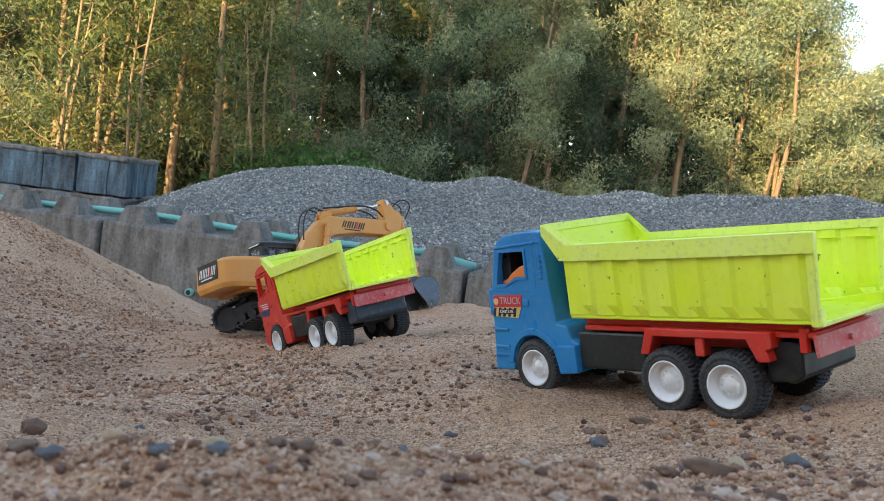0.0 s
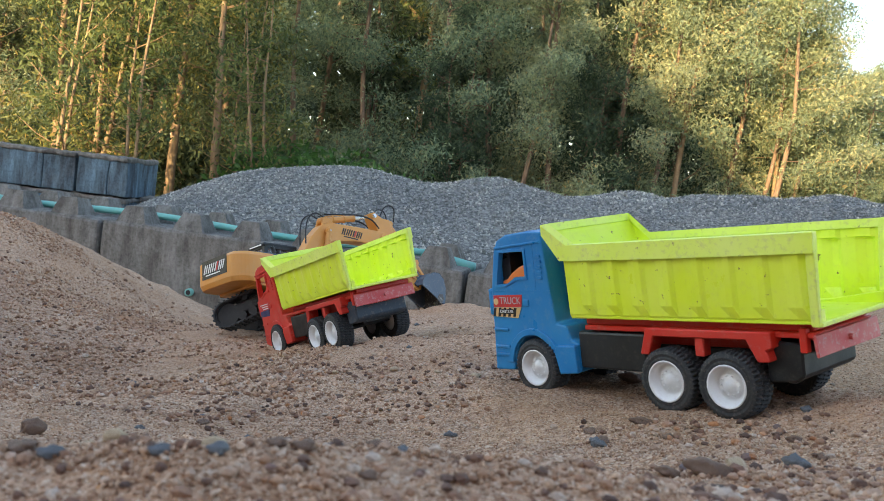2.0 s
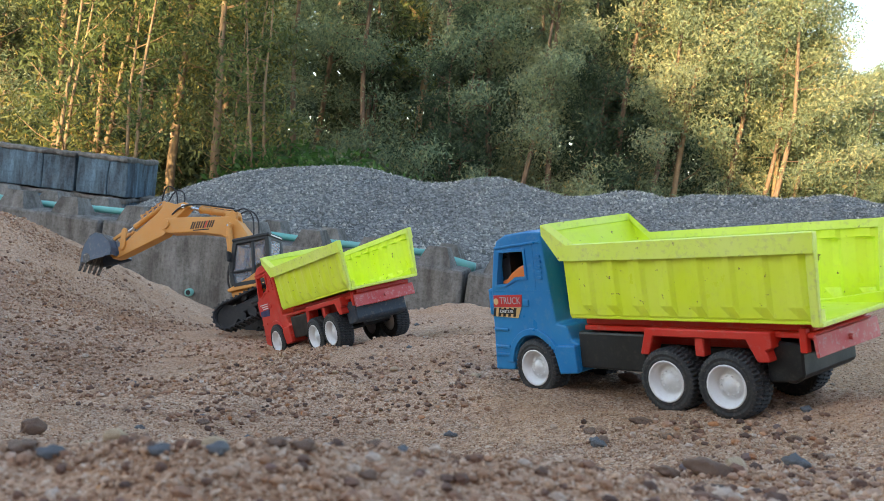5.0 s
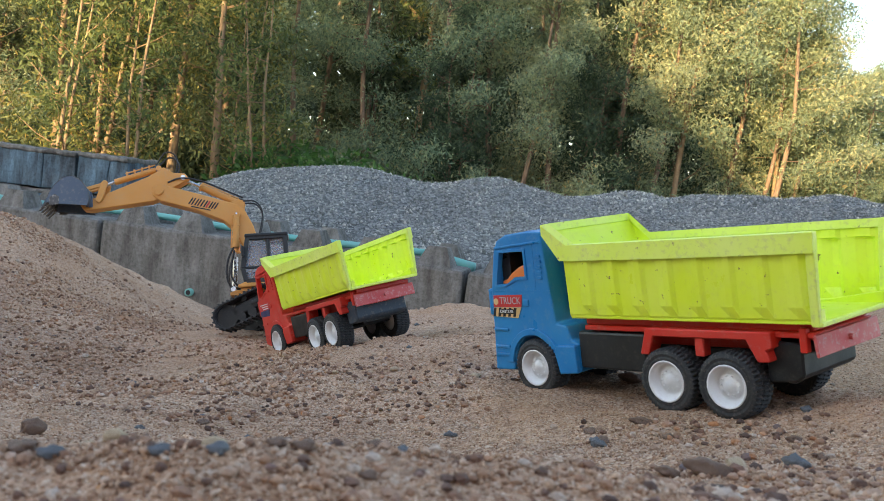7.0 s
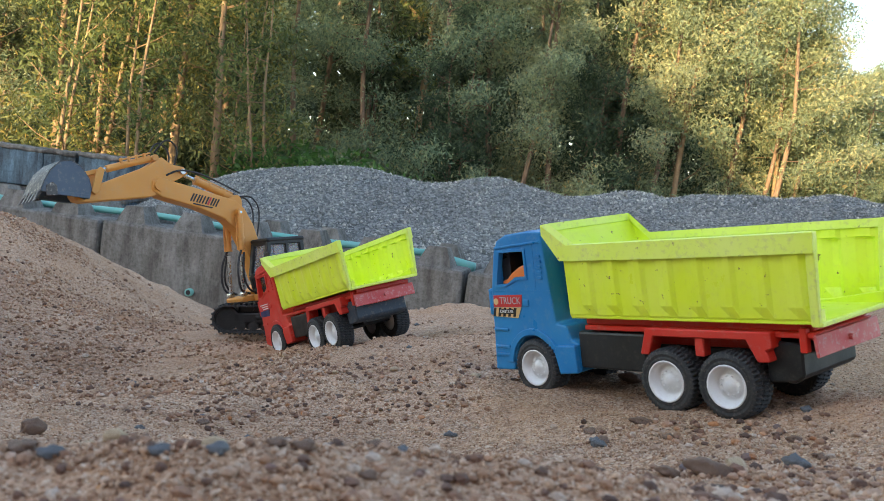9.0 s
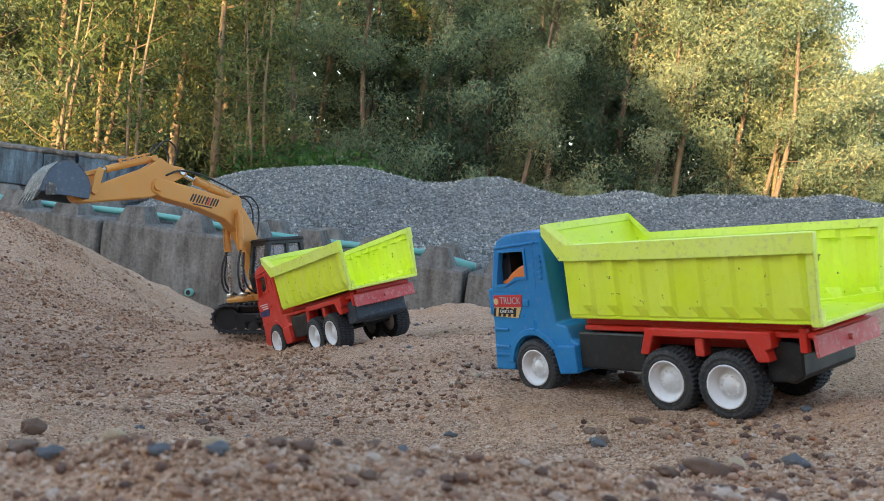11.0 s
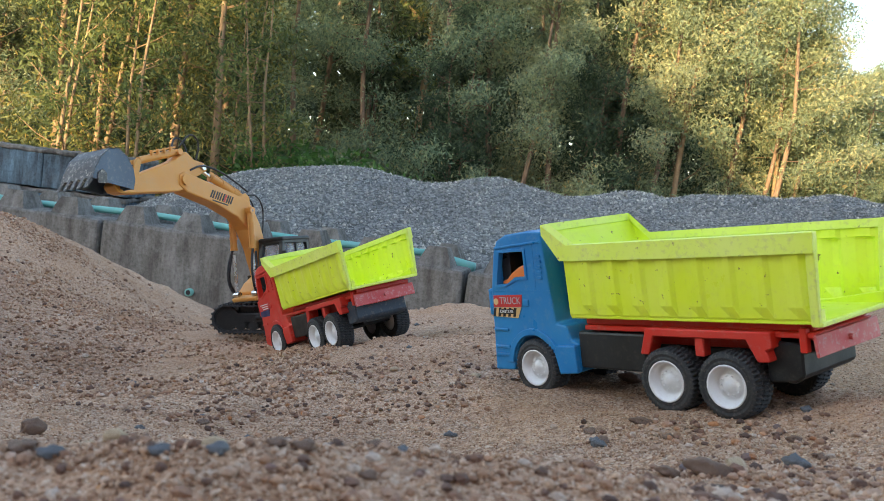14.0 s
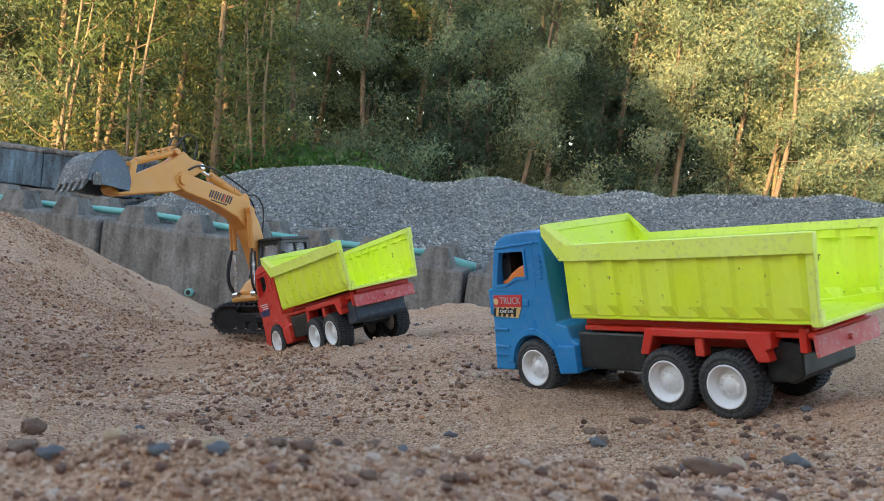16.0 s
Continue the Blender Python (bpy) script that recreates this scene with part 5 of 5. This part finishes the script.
def build_bucket():
    w = 0.05
    small = 0.86
    curve = [(-0.006, 0.034), (0.016, 0.058), (0.045, 0.072), (0.078, 0.066), (0.104, 0.044), (0.12, 0.018), (0.13, -0.008)]
    bucket = part("bucket", quads([[(x, -w, z) for x, z in curve], [(x, -w / 2, z) for x, z in curve], [(x, w / 2, z) for x, z in curve], [(x, w, z) for x, z in curve]], 0.003), BUCKET_RAW, excavator, "scraped metal digging bucket")
    part("top_plate", quads([[(-0.006, -w, 0.034), (-0.006, w, 0.034)], [(-0.014, -w, 0.01), (-0.014, w, 0.01)], [(-0.01, -w, -0.012), (-0.01, w, -0.012)]], 0.003), BUCKET_BLUE, bucket)
    for s in (1, -1):
        part("side_plate", prism([(-0.01, -0.013), (-0.014, 0.01)] + curve, w * s, (w - 0.004) * s, 0.0008, 1), BUCKET_BLUE, bucket, "blue-grey side plate")
        part("side_rib", prism([(-0.008, -0.014), (0.085, -0.012), (0.085, -0.004), (-0.008, -0.004)], w * s, (w + 0.002) * s, 0.0006, 1), BUCKET_BLUE, bucket)
        part("side_cutter", prism([(0.082, -0.014), (0.112, -0.018), (0.114, 0.006), (0.098, 0.016), (0.084, 0.008)], w * s, (w + 0.003) * s, 0.001, 1), BUCKET_RAW, bucket)
        part("ear", prism([(-0.02, -0.01), (0.004, -0.01), (0.006, 0.014), (-0.004, 0.036), (-0.014, 0.032)], 0.0185 * s, 0.023 * s, 0.001, 1), BUCKET_BLUE, bucket)
    for k in range(5):
        y = -w + 0.008 + 0.021 * k
        part("tooth", prism([(0.118, 0.008), (0.128, -0.002), (0.146, -0.032), (0.14, -0.03), (0.12, -0.008)], y - 0.005, y + 0.005, 0.001, 1), BUCKET_RAW, bucket)
    for ob in (bucket, *bucket.children):
        ob.data.transform(Matrix.Diagonal((0.7, small, small, 1)))
    return bucket


def build_ram(name, radius, length, rod_len):
    """Barrel hangs from its pin along -z; its rod is the mate from the other pin along +z."""
    barrel = part(name, join(rod((0, 0, 0), (0, 0, -length), radius, seg=16), rod((0, -radius, 0), (0, radius, 0), radius * 1.15), *[rod((0, 0, -length * q), (0, 0, -length * q - 0.004), radius * 1.2, seg=16) for q in (0.3, 0.65, 0.95)]), ORANGE, excavator, "orange hydraulic ram")
    part("ram_pipe", rod((radius * 1.3, 0, -0.012), (radius * 1.3, 0, -length), 0.0015, seg=6), ORANGE, barrel)
    shaft = part("ram_rod", join(rod((0, 0, 0), (0, 0, rod_len), radius * 0.5, seg=12), rod((0, -radius, 0), (0, radius, 0), radius * 0.8)), STEEL, excavator, "bright ram rod")
    return barrel, shaft


undercarriage, upper, boom, stick, bucket = build_undercarriage(), build_upper(), build_boom(), build_stick(), build_bucket()
rams = [build_ram("boom_ram", 0.0075, 0.085, 0.09) for _ in range(2)]
stick_ram = build_ram("stick_ram", 0.0085, 0.11, 0.10)


# ---- motion ----
BASE_AT, BASE_SHIFT = Vector((-0.3598, 2.1961, -0.1819)), Vector((0.0093, -0.0584, 0.0013))
# seconds, slew, boom, stick, bucket, lean about x, lean about y in degrees
JOINTS = ((0.0, 39.1, 24.4, -70.2, 20.0, -13.7, -12.7),
          (0.5, 39.1, 24.0, -70.0, 15.0, -16.2, -12.1),
          (1.0, 39.0, 23.4, -60.9, 10.0, -17.5, -11.8),
          (1.5, 39.2, 24.2, -50.0, 10.0, -17.4, -11.5),
          (2.0, 45.0, 24.4, -44.0, 10.0, -17.3, -11.2),
          (2.5, 69.3, 23.9, -43.0, 5.0, -17.0, -11.0),
          (3.0, 91.7, 23.1, -40.0, 4.0, -16.3, -11.0),
          (3.5, 109.6, 23.3, -34.2, 6.5, -16.2, -11.5),
          (4.0, 128.5, 27.0, -25.0, 9.0, -17.6, -12.1),
          (4.2, 135.0, 28.0, -24.0, 9.0, -17.6, -12.1),
          (4.8, 155.0, 32.0, -18.0, 10.5, -17.2, -12.3),
          (5.6, 176.0, 39.5, -11.0, 12.0, -16.7, -12.6),
          (6.3, 184.5, 44.2, -7.2, 13.0, -16.4, -12.7),
          (6.6, 184.7, 44.1, -7.2, 13.0, -16.4, -12.7),
          (7.0, 188.0, 43.3, -7.7, 13.0, -16.1, -12.3),
          (7.5, 205.5, 39.5, -9.7, 13.5, -14.5, -10.2),
          (8.0, 222.4, 43.4, -1.9, 15.1, -4.2, -11.7),
          (8.5, 224.3, 42.4, -5.9, 11.9, -4.2, -12.9),
          (9.0, 224.9, 41.5, -5.2, 12.7, -4.2, -12.8),
          (12.0, 224.6, 41.2, -4.7, 13.8, -4.2, -12.8),
          (12.5, 238.8, 41.5, -4.4, 13.9, -4.3, -13.1),
          (13.0, 241.7, 41.5, -4.9, 14.1, -4.3, -12.9),
          (14.0, 241.7, 41.5, -4.9, 14.4, -4.3, -12.9),
          (15.0, 240.6, 41.4, -5.8, 14.7, -4.3, -12.7),
          (16.0, 239.9, 41.7, -5.9, 15.0, -4.3, -12.6))
# seconds, share of the tip forward on to level sand, heading of the tracks
SETTLE = ((0.0, 0.0, -6.0), (7.7, 0.0, -6.0), (8.3, 1.0, 6.0), (16.0, 1.0, 6.0))


def between(rows, t):
    """Eased values between rows."""
    for a, c in zip(rows, rows[1:]):
        if t <= c[0]:
            u = (t - a[0]) / (c[0] - a[0])
            return [p + (q - p) * u for p, q in zip(a[1:], c[1:])]
    return list(rows[-1][1:])


def aimed(p, q):
    """Pose at p whose z axis points to q."""
    z = (q - p).normalized()
    y = Vector((0, 1, 0))
    x = y.cross(z).normalized()
    m = Matrix((x, y, z)).transposed().to_4x4()
    m.translation = p
    return m


def motions():
    keyed = {ob: [] for ob in (excavator, undercarriage, upper, boom, stick, bucket, *stick_ram, *rams[0], *rams[1])}
    steps = sorted({round(0.1 * i, 1) for i in range(161)})
    for t in steps:
        slew, up, dip, curl, lean_x, lean_y = between(JOINTS, t)
        w, yaw = between(SETTLE, t)
        tilt = Vector((radians(lean_x), radians(lean_y), 0))
        keyed[excavator].append((t, Matrix.Translation(BASE_AT + BASE_SHIFT * w) @ Matrix.Rotation(tilt.length, 4, tilt.normalized())))
        keyed[undercarriage].append((t, pose(0.014 * (1 - w), 0, 0.053 - 0.035 * w, 0, -20.0 + 27.0 * w, 0) @ pose(0, 0, 0, 0, 0, yaw)))
        top = pose(0, 0, 0, 0, 0, slew)
        keyed[upper].append((t, top))
        b = Matrix.Translation(FOOT) @ pose(0, 0, 0, 0, -up, 0)
        s = Matrix.Translation(b @ Vector((BOOM_L, 0, 0))) @ pose(0, 0, 0, 0, -dip, 0)
        k = Matrix.Translation(s @ Vector((STICK_L, 0, 0))) @ pose(0, 0, 0, 0, -(dip + curl), 0)
        keyed[boom].append((t, top @ b))
        keyed[stick].append((t, top @ s))
        keyed[bucket].append((t, top @ k))
        pc, ps, pe = b @ PIN_C, b @ PIN_S, s @ PIN_E
        for (barrel, shaft), y in zip(rams, (0.027, -0.027)):
            off = Matrix.Translation((0, y, 0))
            keyed[barrel].append((t, top @ off @ aimed(pc, pc * 2 - RAM_FOOT)))
            keyed[shaft].append((t, top @ off @ aimed(RAM_FOOT, pc)))
        keyed[stick_ram[0]].append((t, top @ aimed(ps, ps * 2 - pe)))
        keyed[stick_ram[1]].append((t, top @ aimed(pe, ps)))
    for ob, rows in keyed.items():
        walk(ob, rows)


motions()
